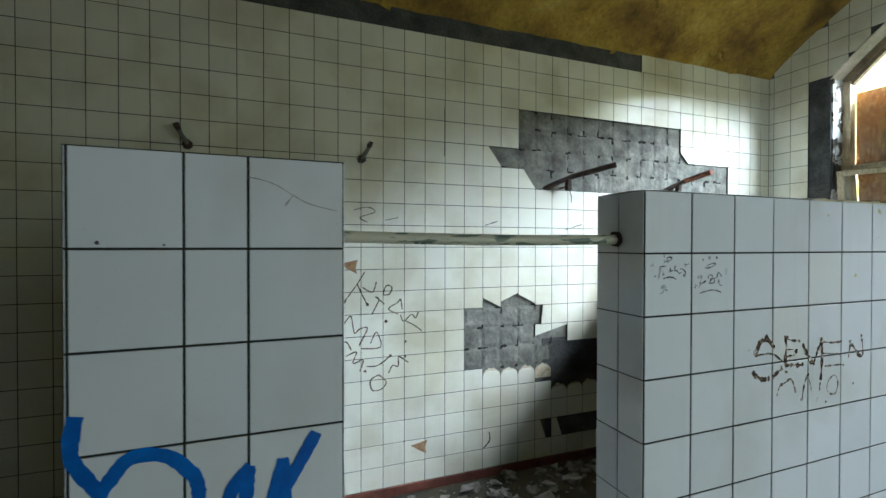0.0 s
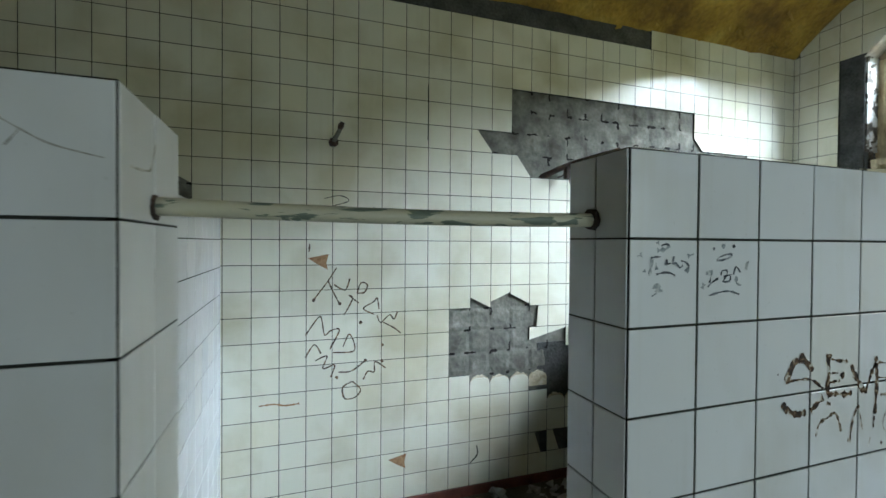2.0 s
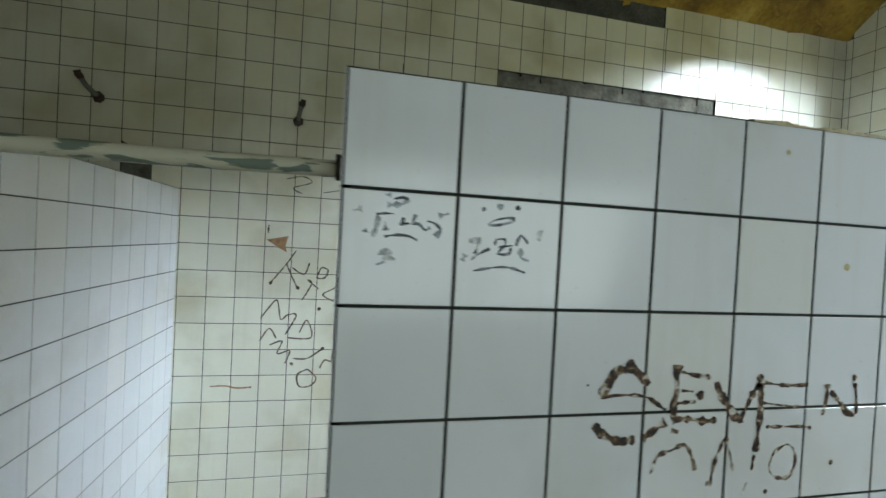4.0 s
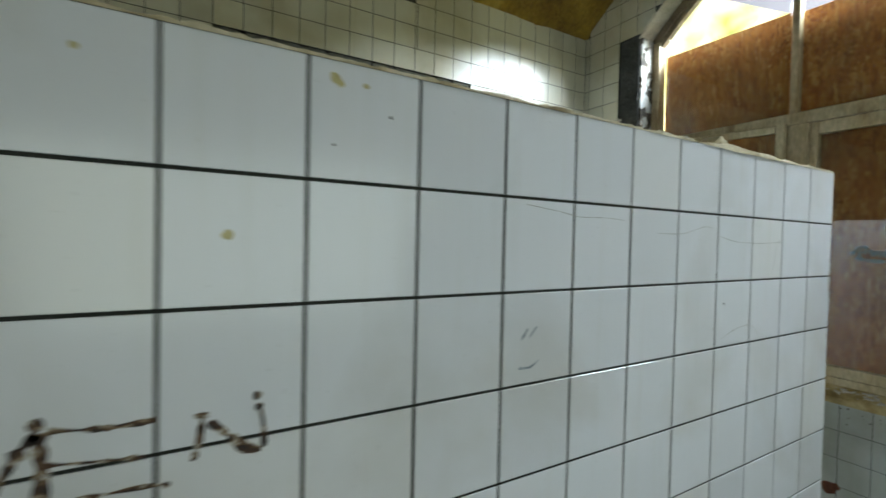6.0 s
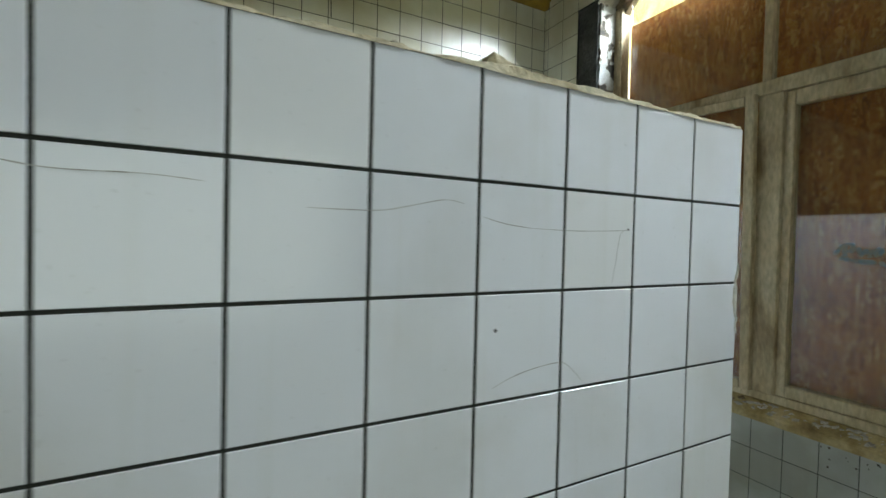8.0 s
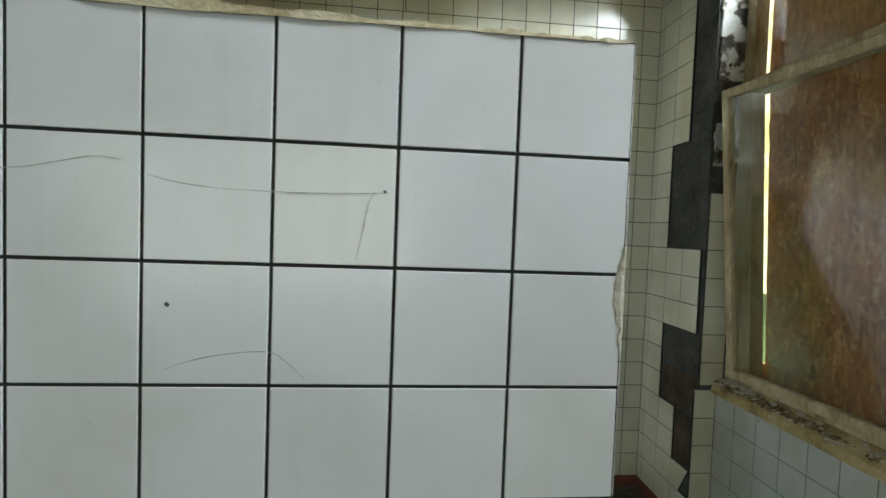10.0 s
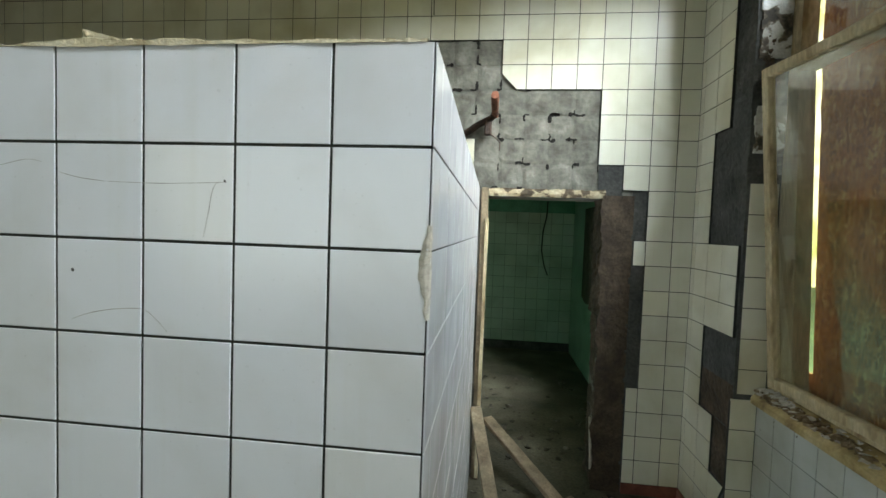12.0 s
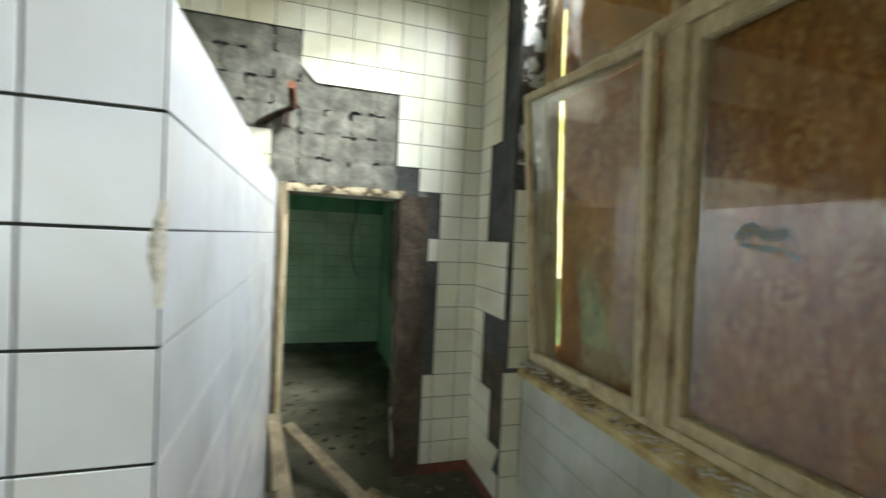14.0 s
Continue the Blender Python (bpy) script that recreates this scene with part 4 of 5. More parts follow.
for u, v, r in ((0.429, 1.467, 0.0099), (0.458, 1.443, 0.0061), (0.379, 1.378, 0.0065), (0.419, 1.355, 0.0053), (0.510, 1.463, 0.0053), (0.565, 1.449, 0.0053), (0.553, 1.422, 0.0076), (0.507, 1.407, 0.0065), (0.508, 1.389, 0.0065), (0.665, 1.446, 0.0072), (0.653, 1.418, 0.0046), (0.670, 1.376, 0.0049), (0.665, 1.335, 0.0061), (0.769, 1.362, 0.0038), (0.859, 1.444, 0.0053), (0.861, 1.431, 0.0046), (0.856, 1.383, 0.0049), (0.820, 1.302, 0.0046), (0.630, 1.380, 0.0057), (0.606, 1.349, 0.0049), (0.581, 1.382, 0.0042), (0.688, 1.262, 0.0042)):
    blot(bm, u, v, r, on_front, 0.001)
part("marker_word", bm, BROWN_MARKER, stall_front, "smeared brown marker word SEVEN")
bm = bmesh.new()
for pts in [[(0.473, 1.303), (0.484, 1.329), (0.507, 1.337), (0.530, 1.345), (0.544, 1.328), (0.552, 1.304)], [(0.581, 1.277), (0.586, 1.309), (0.598, 1.340), (0.606, 1.351), (0.614, 1.331), (0.623, 1.299)], [(0.725, 1.337), (0.701, 1.324), (0.693, 1.300), (0.706, 1.284), (0.734, 1.283), (0.745, 1.308), (0.738, 1.330), (0.725, 1.337)], [(0.651, 1.279), (0.642, 1.259)], [(0.574, 1.278), (0.578, 1.285)], [(0.505, 1.368), (0.518, 1.365)]]:
    ribbon(bm, pts, 0.0056, on_front, ragged=0.7)
part("faint_marker", bm, FADED_MARKER, stall_front, "thin faded brown marker strokes")
bm = bmesh.new()
for pts in [[(0.067, 1.688), (0.077, 1.691), (0.086, 1.689)], [(0.045, 1.667), (0.056, 1.669), (0.067, 1.669)], [(0.080, 1.665), (0.079, 1.654)], [(0.096, 1.670), (0.092, 1.656)], [(0.075, 1.656), (0.089, 1.658)], [(0.092, 1.657), (0.101, 1.658), (0.109, 1.650), (0.116, 1.654)], [(0.112, 1.662), (0.122, 1.660), (0.131, 1.652)], [(0.057, 1.639), (0.073, 1.642), (0.089, 1.641), (0.099, 1.636)], [(0.196, 1.662), (0.203, 1.668), (0.220, 1.673), (0.233, 1.673), (0.229, 1.668), (0.211, 1.663), (0.196, 1.662)], [(0.184, 1.639), (0.181, 1.628), (0.179, 1.622)], [(0.175, 1.614), (0.184, 1.622), (0.200, 1.630)], [(0.207, 1.635), (0.209, 1.643), (0.221, 1.644), (0.221, 1.635), (0.212, 1.624), (0.228, 1.624), (0.230, 1.633)], [(0.213, 1.633), (0.233, 1.636)], [(0.238, 1.636), (0.244, 1.651), (0.255, 1.640)], [(0.178, 1.599), (0.197, 1.603), (0.220, 1.606), (0.237, 1.604), (0.253, 1.599)]]:
    ribbon(bm, pts, 0.0034, on_front, lift=0.0008, ragged=0.6)
for u, v, r in ((0.189, 1.683, 0.0032), (0.238, 1.688, 0.0038)):
    blot(bm, u, v, r, on_front)
part("grey_scribble", bm, GREY_MARKER, stall_front, "rubbed grey marker scribbles")
bm = bmesh.new()
for pts in [[(0.056, 1.693), (0.063, 1.693)], [(0.086, 1.689), (0.077, 1.682), (0.059, 1.680)], [(0.016, 1.670), (0.026, 1.673)], [(0.028, 1.644), (0.034, 1.646)], [(0.048, 1.665), (0.045, 1.649), (0.042, 1.637)], [(0.056, 1.659), (0.058, 1.647)], [(0.131, 1.652), (0.124, 1.642)], [(0.127, 1.670), (0.141, 1.674)], [(0.050, 1.615), (0.060, 1.622), (0.064, 1.620), (0.059, 1.613), (0.072, 1.610)], [(0.048, 1.602), (0.059, 1.607)], [(0.212, 1.692), (0.212, 1.683)], [(0.170, 1.639), (0.187, 1.641)], [(0.245, 1.633), (0.246, 1.620), (0.258, 1.616)], [(0.269, 1.652), (0.276, 1.660), (0.270, 1.645)], [(0.162, 1.612), (0.166, 1.621)]]:
    ribbon(bm, pts, 0.0058, on_front, ragged=0.8)
part("rubbed_scribble", bm, RUBBED_MARKER, stall_front, "grey marker almost rubbed away")

bm = bmesh.new()
for pts in ([(1.255, 1.470), (1.268, 1.488)], [(1.272, 1.473), (1.287, 1.490)], [(1.25, 1.425), (1.275, 1.424), (1.292, 1.434)]):
    ribbon(bm, pts, 0.0035, on_front, ragged=0.4)
part("grey_dashes", bm, RUBBED_MARKER, stall_front, "short grey marker dashes")
bm = bmesh.new()
for pts in ([(1.255, 1.690), (1.33, 1.682), (1.38, 1.675), (1.45, 1.676), (1.50, 1.673)], [(1.60, 1.652), (1.68, 1.653), (1.72, 1.660), (1.77, 1.671), (1.80, 1.668)], [(1.831, 1.652), (1.866, 1.644), (1.913, 1.639)], [(1.917, 1.639), (2.009, 1.638), (2.115, 1.642)], [(2.117, 1.642), (2.099, 1.640), (2.092, 1.624), (2.087, 1.596), (2.079, 1.557)], [(1.852, 1.416), (1.882, 1.427), (1.925, 1.436), (1.975, 1.439), (1.998, 1.426), (2.020, 1.405)]
            ):
    ribbon(bm, pts, 0.0012, on_front, taper=True, ragged=0.3)
part("hairline_cracks", bm, CRACK, stall_front, "fine crack lines in the glaze")
bm = bmesh.new()
for u, v, r in ((1.855, 1.496, 0.003), (2.113, 1.644, 0.002), (0.944, 1.745, 0.002), (1.02, 1.79, 0.0025), (0.36, 1.44, 0.002)):
    blot(bm, u, v, r, on_front)
part("dark_specks", bm, BLACK_MARKER, stall_front, "dark specks")
bm = bmesh.new()
for u, v, r in ((0.826, 1.630, 0.006), (0.944, 1.828, 0.007), (0.952, 1.822, 0.005), (0.985, 1.825, 0.004), (0.691, 1.808, 0.004)):
    blot(bm, u, v, r, on_front)
part("yellow_spots", bm, YELLOW_STAIN, stall_front, "yellowish spots")

bm = bmesh.new()
for pts in ([(-0.863, 1.829), (-0.845, 1.827), (-0.82, 1.819), (-0.793, 1.803), (-0.766, 1.789), (-0.72, 1.778)], [(-0.805, 1.785), (-0.793, 1.802)]):
    ribbon(bm, pts, 0.002, on_nib, taper=True, ragged=0.4)
part("hairline_cracks", bm, CRACK, stall_nib, "branching crack in the glaze")
bm = bmesh.new()
blot(bm, -1.065, 1.722, 0.003, on_nib)
blot(bm, -0.98, 1.719, 0.002, on_nib)
part("dark_specks", bm, BLACK_MARKER, stall_nib, "dark specks")
bm = bmesh.new()
ribbon(bm, [(0.0, 1.775), (0.05, 1.778), (0.08, 1.785), (0.10, 1.82)], 0.004, lambda u, v, w: Vector((-0.7065 + w, u, v)), ragged=0.6)
part("hairline_cracks", bm, CRACK, stall_nib, "dark crack across the corner tiles")


# marker scrawl on the stall's back wall
def scrawl_mesh(strokes, width):
    bm = bmesh.new()
    for pts in strokes:
        ribbon(bm, [(-0.47 + 0.00335 * (x / 3.0), 1.78 - 0.00338 * (y / 3.0)) for x, y in pts], width, on_north, ragged=0.4)
    return bm


S = [[(60, 385), (135, 285), (180, 215)], [(135, 285), (165, 350), (195, 410)], [(165, 305), (225, 335), (250, 275)], [(290, 355), (310, 300), (345, 310), (330, 350), (290, 355)], [(220, 470), (265, 385), (245, 365), (300, 410)],
     [(385, 475), (325, 440), (380, 405), (400, 385), (410, 445)], [(400, 480), (420, 520), (470, 480), (495, 505), (515, 465)], [(435, 520), (490, 550), (535, 585)], [(20, 570), (60, 510), (98, 475), (118, 570), (150, 550), (195, 550), (145, 650)],
     [(215, 640), (250, 575), (275, 665), (160, 668)], [(20, 685), (65, 620), (100, 670)], [(70, 705), (130, 685), (110, 750), (170, 735), (150, 800)], [(190, 775), (260, 775), (335, 725)], [(325, 828), (350, 785), (385, 790), (390, 735), (450, 775)], [(265, 832), (215, 860), (225, 920), (280, 920), (310, 880), (265, 832)], [(40, 90), (38, 130)]]
part("marker_scrawl", scrawl_mesh(S, 0.008), SCRAWL, wall_north, "scratchy rust-brown marker scrawl")
bm = bmesh.new()
for u, v in ((-0.402, 1.347), (-0.25, 1.32), (0.01, 1.055), (0.01, 0.952), (-0.125, 1.20), (-0.265, 0.875), (-0.095, 0.965)):
    blot(bm, u, v, 0.011, on_north)
part("marker_dots", bm, SCRAWL, wall_north, "dark marker dots")
bm = bmesh.new()
for u, v in ((-0.375, 1.575), (0.11, 0.305)):
    ring = [bm.verts.new(on_north(u + a, v + b, 0.0008)) for a, b in ((-0.06, 0.02), (-0.02, 0.028), (0.06, 0.045), (0.045, -0.01), (0.055, -0.05), (0.0, -0.02))]
    bm.faces.new(ring)
ribbon(bm, [(-0.70, 0.749), (-0.62, 0.752), (-0.56, 0.738), (-0.48, 0.742)], 0.009, on_north, ragged=0.5)
part("brown_chips", bm, CLAY, wall_north, "chipped glaze showing brown clay")
bm = bmesh.new()
for pts in ([(-0.34, 1.95), (-0.25, 1.97), (-0.2, 1.94), (-0.3, 1.90), (-0.25, 1.87)], [(-0.13, 1.885), (-0.04, 1.905)], [(0.62, 1.865), (0.72, 1.895)], [(1.32, 1.84), (1.48, 1.885)]):
    ribbon(bm, pts, 0.006, on_north, ragged=0.5)
part("marker_dashes", bm, BLACK_MARKER, wall_north, "short black marker dashes")

# broken edges round the fallen tiles
bm = bmesh.new()
for u, v in [(3.436 - Q * (k + 0.5), 0.785) for k in (15, 16, 17, 18)] + [(3.436 - Q * (k + 0.5), 0.605) for k in (12, 13, 14)]:
    v += 0.008 * math.sin(u * 37)
    arc = [(u + 0.071 * math.cos(a), v - 0.035 + (0.052 + random.uniform(-0.007, 0.009)) * math.sin(a)) for a in [math.pi * i / 12 for i in range(13)]]
    prism(bm, [(u + 0.071, v - 0.09)] + arc + [(u - 0.071, v - 0.09)], lambda p, q, w: Vector((p, YN + 0.0005 + w, q)), 0.006)
bmesh.ops.recalc_face_normals(bm, faces=bm.faces)
part("broken_tile_edges", bm, CREAM, wall_north, "cream clay along the broken tile edges")
bm = bmesh.new()
ribbon(bm, [(2.112, 3.19), (2.108, 3.05), (2.110, 2.90)], 0.005, on_north, ragged=0.4)
ribbon(bm, [(0.655, 0.33), (0.66, 0.27), (0.61, 0.22)], 0.010, on_north, ragged=0.5)
ribbon(bm, [(0.298, 2.70), (0.299, 2.45), (0.297, 2.35)], 0.005, on_north, ragged=0.3)
part("dark_cracks", bm, GROUT, wall_north, "dark cracks between tiles")
bm = bmesh.new()
on_niche = lambda u, v, w: Vector((3.8178 - w, u, v))
for u, v, r in ((0.43, 0.33, 0.035), (0.40, 0.35, 0.02)):
    blot(bm, u, v, r, on_niche)
part("rust_stain", bm, RUST, wall_east, "orange rust stain on the tiles")
bm = bmesh.new()
for k in range(26):
    u = random.choice((1.55, 1.42, 1.30, 0.36, 0.22, 0.08)) + random.gauss(0, 0.03)
    blot(bm, u, 0.79 - abs(random.gauss(0, 0.06)), random.uniform(0.0015, 0.005), on_niche)
part("dirt_spots", bm, BROWN_WALL, wall_east, "dirt spots under the sill")

# smear on the glass
bm = bmesh.new()
for pts in ([(0.397, 1.593), (0.360, 1.639), (0.331, 1.632), (0.343, 1.605)], [(0.359, 1.633), (0.360, 1.588)], [(0.319, 1.627), (0.305, 1.594), (0.290, 1.615), (0.278, 1.586)], [(0.279, 1.602), (0.254, 1.622), (0.242, 1.611), (0.268, 1.595)], [(0.251, 1.571), (0.227, 1.553), (0.204, 1.539)], [(0.378, 1.581), (0.315, 1.569), (0.258, 1.568)]):
    ribbon(bm, pts, 0.016, lambda u, v, w: Vector((3.8832 - w, u, v)), ragged=0.5)
part("blue_scribble", bm, rough_mat("faded_blue_marker", [(0.35, (0.20, 0.27, 0.28)), (0.55, (0.29, 0.28, 0.22)), (0.7, (0.34, 0.27, 0.17))], 50, 200, 0.6, 0.1), window, "faded blue scribble on the pane")

# ---- rubble and crumbs ----
R = random.Random(4)
spots = [(R.uniform(-0.85, 2.2), 2.06 - abs(R.gauss(0, 0.28)), 0.0) for _ in range(420)]
shards("rubble", spots, [R.choice((0.014, 0.024, 0.04, 0.07)) * R.uniform(0.7, 1.3) for _ in spots], RUBBLE, "heap of broken tile and mortar on the stall floor", "rubble")
spots = [(R.uniform(2.46, 3.66), R.uniform(0.9, 2.1), 0.0) for _ in range(260)] + [(R.uniform(2.0, 3.5), R.uniform(2.4, 4.2), 0.0) for _ in range(160)]
shards("rubble", spots, [R.choice((0.01, 0.016, 0.03, 0.045)) * R.uniform(0.7, 1.3) for _ in spots], DARK_RUBBLE, "scattered plaster rubble in the passage", "rubble", 0.4)
spots = [(R.uniform(3.80, 3.855), 1.58 - abs(R.gauss(0, 0.13)), 0.850 + R.uniform(0, 0.03)) for _ in range(170)] + [(R.uniform(3.80, 3.85), R.uniform(0.0, 1.5), 0.0) for _ in range(150)]
spots = [(x, y, z if z else 0.838 + (x - 3.79) * 0.6) for x, y, z in spots]
shards("sill_dirt", [(R.uniform(3.80, 3.852), 1.59 - abs(R.gauss(0, 0.30)), 0.845 + R.uniform(0, 0.02)) for _ in range(300)], [R.choice((0.007, 0.012, 0.02, 0.03)) for _ in range(300)], SILL_DIRT, "brown dirt and rotten wood crumbs on the window sill", "debris", 0.5)
shards("plaster_crumbs", spots, [R.choice((0.006, 0.01, 0.018, 0.026)) for _ in spots], PLASTER, "plaster crumbs and flakes on the window sill", "debris", 0.4)
spots = [(R.gauss(1.9, 0.05), R.uniform(0.005, 0.05), TOP + 0.004) for _ in range(30)] + [(R.uniform(0.7, 2.3), R.uniform(0.004, 0.12), TOP + 0.003) for _ in range(90)]
spots2 = [(R.gauss(3.765, 0.014), 1.595 - abs(R.gauss(0, 0.006)), R.gauss(2.36, 0.05)) for _ in range(70)]
shards("crumbled_filler", spots2, [R.choice((0.006, 0.010, 0.016)) for _ in spots2], BROWN_WALL, "dark crumbling filler clinging to the window reveal", "debris", 0.9)
shards("mortar_crumbs", spots, [R.choice((0.005, 0.008, 0.014)) for _ in spots], PLASTER, "mortar crumbs lying on the partition top", "debris", 0.4)
# ragged bed mortar left along the top edge
bm, prev = bmesh.new(), None
for i in range(321):
    x = 0.62 + 1.80 * i / 320
    big = 0.010 * max(0.0, 1 - abs(x - 1.88) / 0.07) ** 0.5 + 0.005 * max(0.0, 1 - abs(x - 2.02) / 0.11) ** 0.5
    h = max(0.0, 0.003 + 0.005 * noise.noise(Vector((x * 17, 1, 3))) + 0.004 * noise.noise(Vector((x * 70, 5, 3))) + big)
    out = 0.001 + min(h, 0.006) * 0.5
    cur = [bm.verts.new(v) for v in ((x, -0.0015 - out, TOP - 0.002 - h * 0.3), (x, -0.001 - out, TOP + h * 0.7), (x, 0.006, TOP + 0.001 + h), (x, 0.03 + 0.01 * noise.noise(Vector((x * 9, 2, 2))), TOP + 0.001 + h * 0.8), (x, 0.06 + 0.02 * noise.noise(Vector((x * 9, 7, 2))), TOP))]
    if prev:
        for q in range(4):
            bm.faces.new((prev[q], prev[q + 1], cur[q + 1], cur[q]))
    prev = cur
bmesh.ops.recalc_face_normals(bm, faces=bm.faces)
part("mortar_crust", bm, CREAM, stall_front, "ragged cream mortar along the broken top edge")
for x, y, s in ((1.875, 0.05, 0.068), (1.95, 0.04, 0.045), (2.01, 0.03, 0.022), (1.02, 0.05, 0.03), (1.45, 0.04, 0.018), (1.62, 0.05, 0.028), (2.10, 0.03, 0.018)):
    b = shard(bmesh.new(), (0, 0, s * 0.22), s, 0.3)
    o = tagged(finish("mortar_lump", b, CREAM), "flat cream mortar lump on the partition top", "debris", "mortar lumps")
    o.location = (x, y, TOP + 0.003)

# ---- tiles, piece by piece ----
rows_p = [TOP - P * k for k in range(13)][::-1]
if rows_p[0] > 0.02:
    rows_p = [0.0] + rows_p
tile_field(stall_front, (0, 0, 0), (1, 0, 0), (0, -1, 0), [P * k for k in range(17)], rows_p, TILE, joint=0.0046)
tile_field(stall_front, (0, 0, 0), (0, -1, 0), (-1, 0, 0), [-0.163, -0.083, 0.0], rows_p, TILE)
tile_field(stall_side, (2.432, 0, 0), (0, 1, 0), (1, 0, 0), [0.0, 0.078] + steps(0.078 + P, P, YN - 0.003), rows_p, TILE)
bm = bmesh.new()
prev = None
for i in range(41):
    z = 1.447 + 0.140 * i / 40
    swell = math.sin(math.pi * i / 40) ** 0.6
    a = 0.003 + swell * (0.005 + 0.010 * max(0, 1 - abs(z - 1.525) / 0.05)) + swell * 0.005 * noise.noise(Vector((z * 60, 1, 0)))
    c = 0.004 + swell * 0.010 + swell * 0.008 * noise.noise(Vector((z * 45, 9, 0)))
    k = 0.004 * swell * noise.noise(Vector((z * 70, 4, 4)))
    cur = [bm.verts.new(v) for v in ((2.432 - a, -0.0018, z), (2.432 - a * 0.8, -0.0036 + k * 0.4, z), (2.432 - a * 0.35, -0.0040 + k, z), (2.4335, -0.0012 + abs(k), z), (2.4358 - abs(k) * 0.5, c * 0.5, z), (2.4338, c, z))]
    if prev:
        for q in range(5):
            bm.faces.new((prev[q], prev[q + 1], cur[q + 1], cur[q]))
    prev = cur
bmesh.ops.recalc_face_normals(bm, faces=bm.faces)
part("broken_corner", bm, PLASTER, stall_front, "cream plaster where the corner tiles broke off")
rows_a = [r + 0.013 for r in rows_p]
rows_a[-1] = TOP + 0.012
tile_field(stall_nib, (0, NIB, 0), (1, 0, 0), (0, -1, 0), [-1.107, -1.102, -0.954, -0.862, -0.709], rows_a, TILE, joint=0.004)
tile_field(stall_nib, (-0.709, 0, 0), (0, 1, 0), (1, 0, 0), [NIB, 0.10, 0.235], rows_a, TILE)
tile_field(stall_left, (-0.9, 0, 0), (0, 1, 0), (1, 0, 0), steps(0.235, Q, YN - 0.003), rows_p, TILE, joint=0.0042)

# north wall
cols_n = [3.436 - Q * k for k in range(51)][::-1] + [3.585, XE]
rows_n = [0.066] + [1.703 - 0.149 * k for k in range(-11, 11)][::-1]


def bare_north(u, v):
    if v > 3.193 and u < 2.105:
        return True
    if 0.905 < u < 2.54 and 2.15 < v < 2.747 or 0.70 < u < 0.91 and 2.30 < v < 2.45:
        return not (0.905 < u < 1.05 and v < 2.30)
    if 2.40 < u < 3.14 and 1.80 < v < 2.45:
        return True
    if DX0 - 0.15 < u < DX1 + 0.02 and v < 1.86:
        return True
    if 3.14 < u < 3.29 and v < 2.0 or 3.29 < u < 3.436 and 0.664 < v < 1.855 and not 1.405 < v < 1.552:
        return True
    if 0.45 < u < 1.10 and 0.81 < v < 1.26 or 1.05 < u < 1.66 and 0.66 < v < 0.96:
        return True
    if -1.2 < u < -1.04 and 1.85 < v < 2.0:
        return True
    return 1.35 < u < 1.66 and 0.21 < v < 0.36


def scallop(u, top):
    """Half-planes that leave a tile with a broken, arched upper edge."""
    top += 0.008 * math.sin(u * 37)
    return [(0, 1, top), (0.55, 1, top + 0.55 * (u + 0.034)), (-0.55, 1, top - 0.55 * (u - 0.034)), (2.4, 1, top + 2.4 * (u + 0.056)), (-2.4, 1, top - 2.4 * (u - 0.058))]


def cuts_north(u, v):
    out = []
    if -1.2 < u < -1.04 and 2.0 < v < 2.15:
        out.append((-0.55, -1, 0.55 * 1.12 - 2.05))
    if 3.29 < u < 3.436 and v < 1.56 and (v < 0.664 or 1.405 < v < 1.552):
        out.append((-1, 0, -3.368))
    if 0.58 < u < 0.76 and 2.30 < v < 2.45:
        out.append((1, 0.78, 0.64 + 0.78 * 2.452))
    if 0.905 < u < 1.06 and 2.15 < v < 2.30:
        out.append((1, 0.74, 1.05 + 0.74 * 2.15))
    if 2.54 < u < 2.70 and 2.45 < v < 2.60:
        out.append((-1, -0.97, -(2.545 + 0.97 * 2.54)))
    if 1.05 < u < 1.20 and 1.11 < v < 1.26:
        out.append((-1, 0.10, -1.115 + 0.1 * 1.2))
    if 1.05 < u < 1.35 and 0.96 < v < 1.11:
        out.append((0.25, -1, 0.25 * 1.1 - 1.03))
    if 0.60 < u < 1.05 and 1.255 < v < 1.41:
        out += [(-0.5, -1, -0.5 * 0.9 - 1.345)] if u > 0.9 else [(0.42, -1, 0.42 * 0.87 - 1.345)] if u > 0.76 else [(-0.5, -1, -0.5 * 0.62 - 1.32)]
    if 0.60 < u < 1.20 and 0.66 < v < 0.81:
        out += scallop(u, 0.785)
    if 1.20 < u < 1.66 and 0.51 < v < 0.66:
        out += scallop(u, 0.605)
    if 1.10 < u < 1.36 and 0.21 < v < 0.36:
        out.append((1, 0.35, u + 0.35 * 0.29))
    return out


tile_field(wall_north, (0, YN, 0), (1, 0, 0), (0, -1, 0), cols_n, rows_n, TILE_WALL, bare_north, cuts_north,
           single=lambda u, v: (2.4 < u and v < 3.35) or (-0.9 < u < 0.9 and 0.6 < v < 2.3), joint=0.0042)
cells = [((a + b) / 2, (c + d) / 2) for a, b in zip(cols_n, cols_n[1:]) for c, d in zip(rows_n, rows_n[1:])]
upper = [p for p in cells if p[1] > 1.84 and p[1] < 2.76 and p[0] < 3.14 and bare_north(*p)] + [(0.83, 2.375)]
mortar_pads(wall_north, (0, YN + 0.009, 0), (1, 0, 0), (0, -1, 0), upper, Q, MORTAR)
lower = [p for p in cells if 0.4 < p[0] < 1.20 and 0.6 < p[1] < 1.3 and bare_north(*p)]
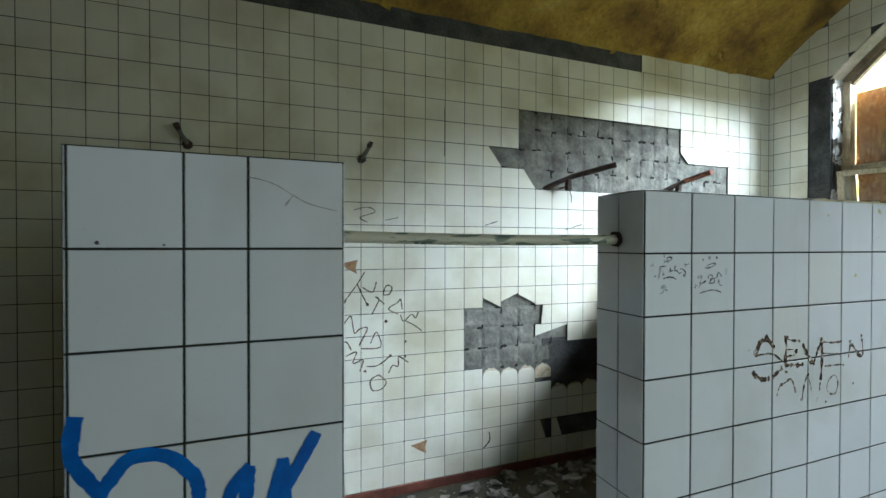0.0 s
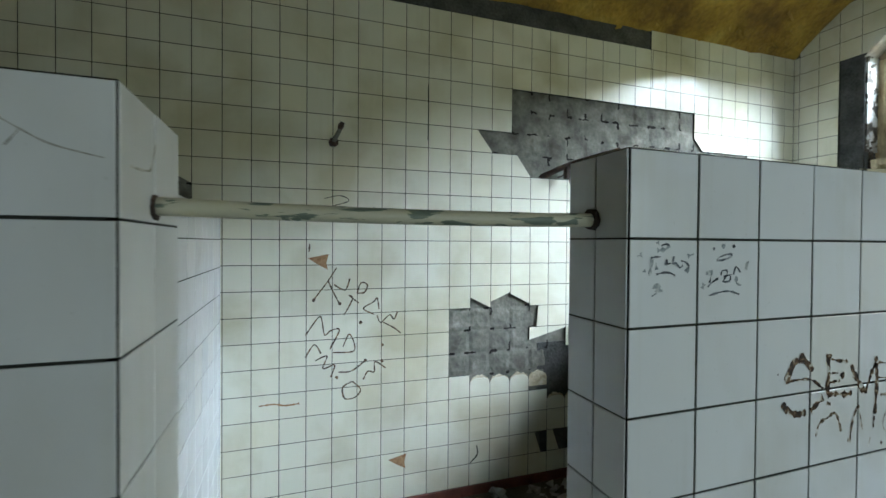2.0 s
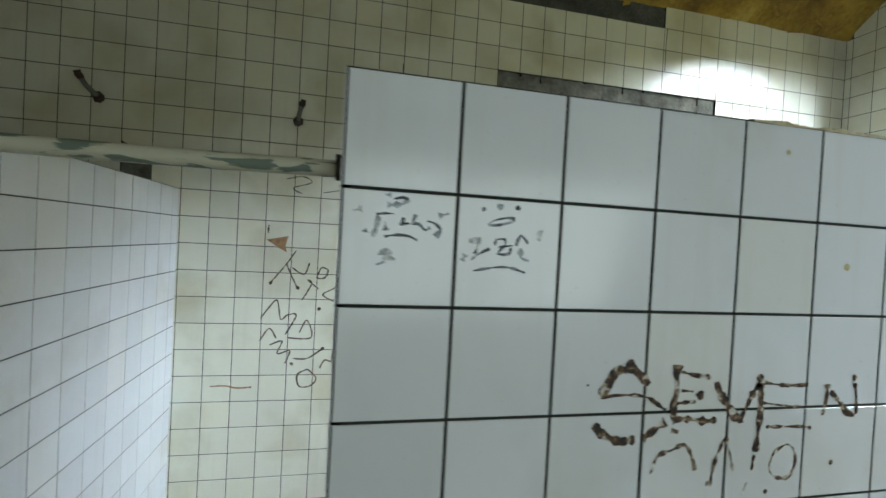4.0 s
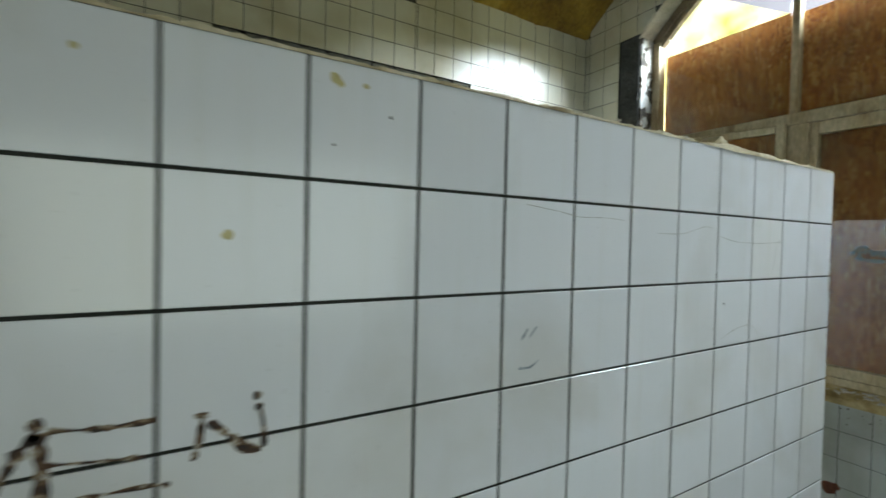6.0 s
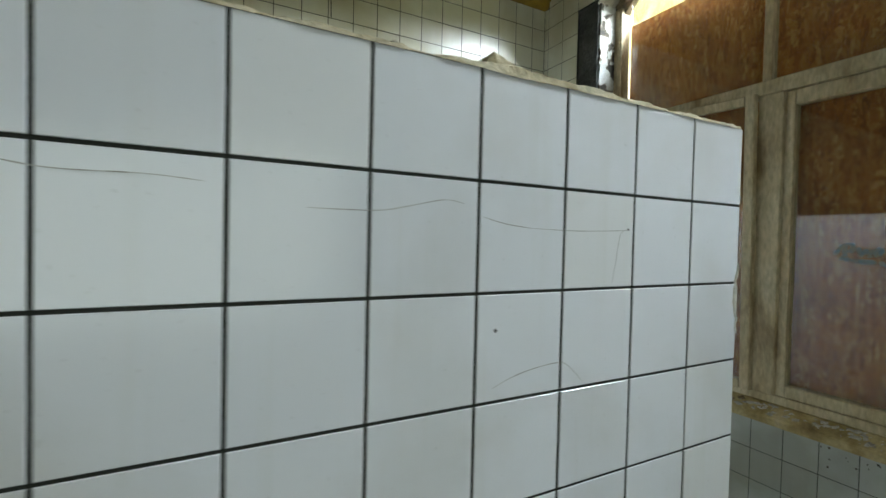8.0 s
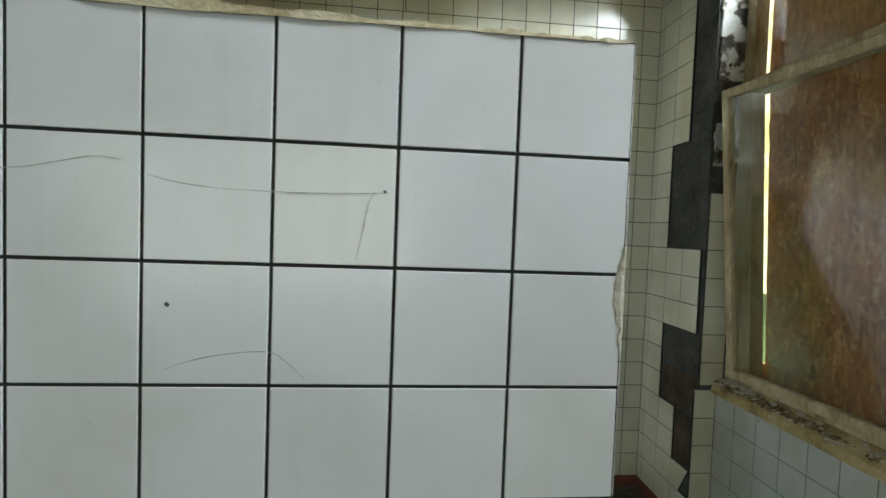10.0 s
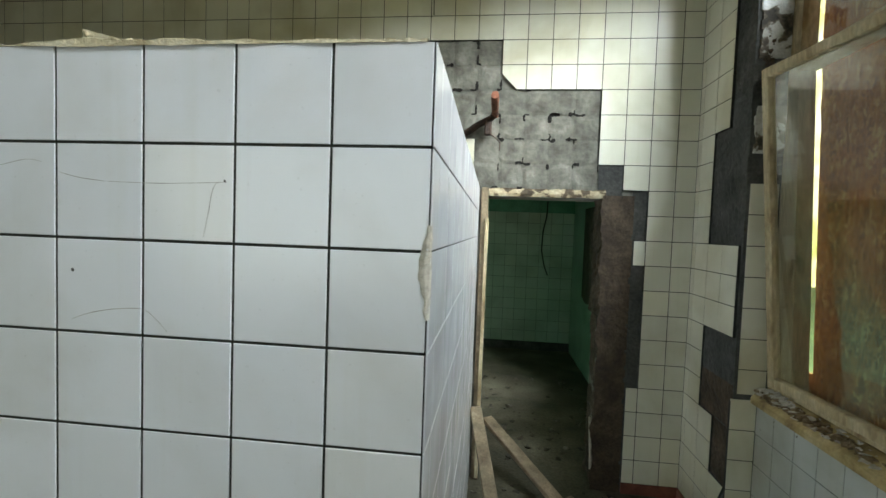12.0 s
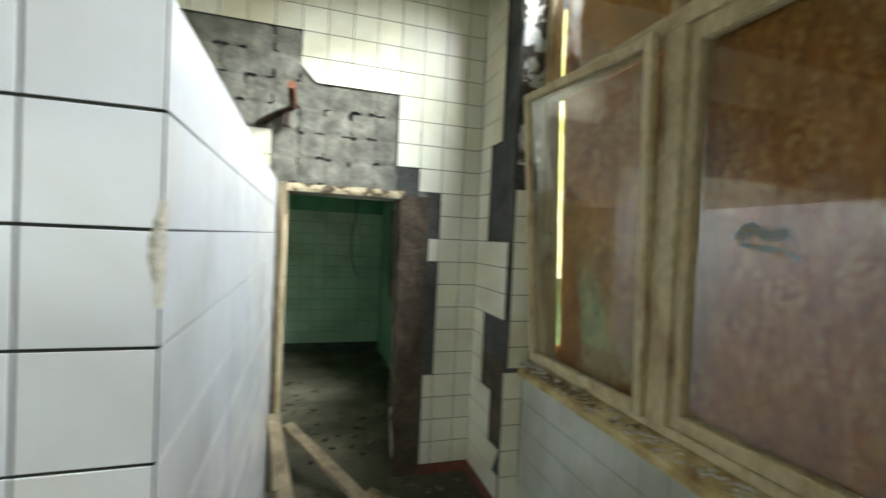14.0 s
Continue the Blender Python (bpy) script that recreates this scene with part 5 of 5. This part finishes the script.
mortar_pads(wall_north, (0, YN + 0.009, 0), (1, 0, 0), (0, -1, 0), lower, Q, MORTAR)

# east wall: the pier beside the window, the spandrel over it, the niche and its return
cols_e = [YN - 0.003 - 0.045 - 0.149 * k for k in range(31)][::-1] + [YN - 0.003]


def bare_east(y, z):
    if z > vault(y) + 0.05 or (WY0 < y < WY1 and z < arch(y) - 0.06) or y < WY0 - 0.3:
        return True
    if 1.61 < y < 1.76 and 2.14 < z < 3.18 or 1.61 < y < 1.95 and 1.55 < z < 2.14 or 1.61 < y < 1.95 and 0.66 < z < 1.10 or 1.61 < y < 1.78 and 0.36 < z < 0.66:
        return True
    return False


def cuts_east(y, z):
    out = []
    if z > vault(y) - 0.15:
        s = -(y - VC) / math.sqrt(VR ** 2 - (y - VC) ** 2)
        out.append((-s, 1, vault(y) - s * y + 0.01))
    if WY0 < y < WY1 and z < arch(y) + 0.16:
        s = -(y - VC) / math.sqrt(AR ** 2 - (y - VC) ** 2)
        out.append((s, -1, s * y - arch(y)))
    if y < 1.70 and WY1 - 0.15 < y and z < SPRING:
        out.append((-1, 0, -WY1))
    if 1.61 < y < 1.80 and 0.2 < z < 0.40:
        out.append((-1, -0.5, -1.66 - 0.5 * 0.30))
    return out


tile_field(wall_east, (XE, 0, 0), (0, 1, 0), (-1, 0, 0), cols_e, rows_n + [3.342 + 0.149 * k for k in range(1, 7)], TILE_WALL, bare_east, cuts_east, single=lambda u, v: u > 0.8, joint=0.0042)
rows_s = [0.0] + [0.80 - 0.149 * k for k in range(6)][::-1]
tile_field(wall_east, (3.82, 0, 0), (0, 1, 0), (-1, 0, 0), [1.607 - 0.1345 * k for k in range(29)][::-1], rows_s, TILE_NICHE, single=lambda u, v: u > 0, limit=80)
tile_field(wall_east, (0, WY1, 0), (1, 0, 0), (0, -1, 0), [3.70, 3.82], [r for r in rows_n if r < 0.82] + [0.80], TILE_WALL, joint=0.0042)
tile_field(wall_east, (0, WY1, 0), (1, 0, 0), (0, -1, 0), [3.725, 3.856], [0.836] + [r for r in rows_n if 0.9 < r < 1.9], TILE_WALL, skip=lambda u, v: 1.70 < v < 1.71, joint=0.0042)
bm = bmesh.new()
for i in range(30):
    z0 = 1.86 + (SPRING - 1.86) * i / 30
    if z0 < 1.985 or 2.20 < z0 < 2.40:
        continue
    box(bm, 3.722 + 0.03 * abs(noise.noise(Vector((z0 * 9, 3, 1)))), 3.858, WY1 - 0.012 - 0.004 * abs(noise.noise(Vector((z0 * 12, 8, 1)))), WY1, z0, z0 + (SPRING - 1.86) / 30 - 0.0005)
dark = bmesh.new()
for z0, z1 in ((1.862, 1.985), (2.20, 2.40)):
    g = [[dark.verts.new((3.705 + 0.15 * i / 8, WY1 - 0.003 - 0.018 * abs(noise.noise(Vector((i * 0.8, k * 0.7, z0)))), z0 + (z1 - z0) * k / 8)) for k in range(9)] for i in range(9)]
    for i in range(8):
        for k in range(8):
            dark.faces.new((g[i][k], g[i + 1][k], g[i + 1][k + 1], g[i][k + 1]))
part("bare_reveal", dark, MORTAR_DARK, wall_east, "dark crumbled mortar on the window reveal")
part("reveal_plaster", bm, WHITEWASH, wall_east, "flaking white plaster on the window reveal")
bm = bmesh.new()
for i in range(40):
    y0, y1 = WY0 + (WY1 - WY0) * i / 40, WY0 + (WY1 - WY0) * (i + 1) / 40
    prism(bm, [(y0, arch(y0) - 0.008), (y1, arch(y1) - 0.008), (y1, arch(y1)), (y0, arch(y0))], lambda u, v, w: (3.705 + w, u, v), 0.15)
part("soffit_plaster", bm, PLASTER, wall_east, "pale plaster under the arch")



def hacked(y0, y1, z0, z1, material, label, seed):
    """Rough render left in a hole in the pier: a lumpy sheet, deepest in the middle."""
    bm = bmesh.new()
    ny, nz = max(4, int((y1 - y0) / 0.018)), max(4, int((z1 - z0) / 0.018))
    g = [[bm.verts.new((XE + 0.0115 - 0.009 * abs(noise.noise(Vector((i * 0.35, k * 0.35, seed)))) - 0.003 * random.random() * (0 < i < ny and 0 < k < nz), y0 + (y1 - y0) * i / ny, z0 + (z1 - z0) * k / nz)) for k in range(nz + 1)] for i in range(ny + 1)]
    for i in range(ny):
        for k in range(nz):
            bm.faces.new((g[i][k], g[i][k + 1], g[i + 1][k + 1], g[i + 1][k]))
    part("hacked_render", bm, material, wall_east, label)


hacked(1.612, 1.765, 2.15, 3.17, MORTAR_DARK, "dark mortar where tiles fell off", 1)
hacked(1.612, 1.96, 1.56, 2.14, MORTAR_DARK, "dark mortar where tiles fell off", 5)
hacked(1.612, 1.96, 0.88, 1.10, MORTAR_DARK, "dark mortar where tiles fell off", 9)
hacked(1.612, 1.96, 0.66, 0.875, BROWN_WALL, "brown hacked render", 12)
hacked(1.612, 1.79, 0.36, 0.655, BROWN_WALL, "brown hacked render", 17)

# back room
tile_field(wall_back, (0, 5.376, 0), (1, 0, 0), (0, -1, 0), steps(1.95, 0.15, 3.597), [0.11 + 0.145 * k for k in range(13)], TILE_GREEN)
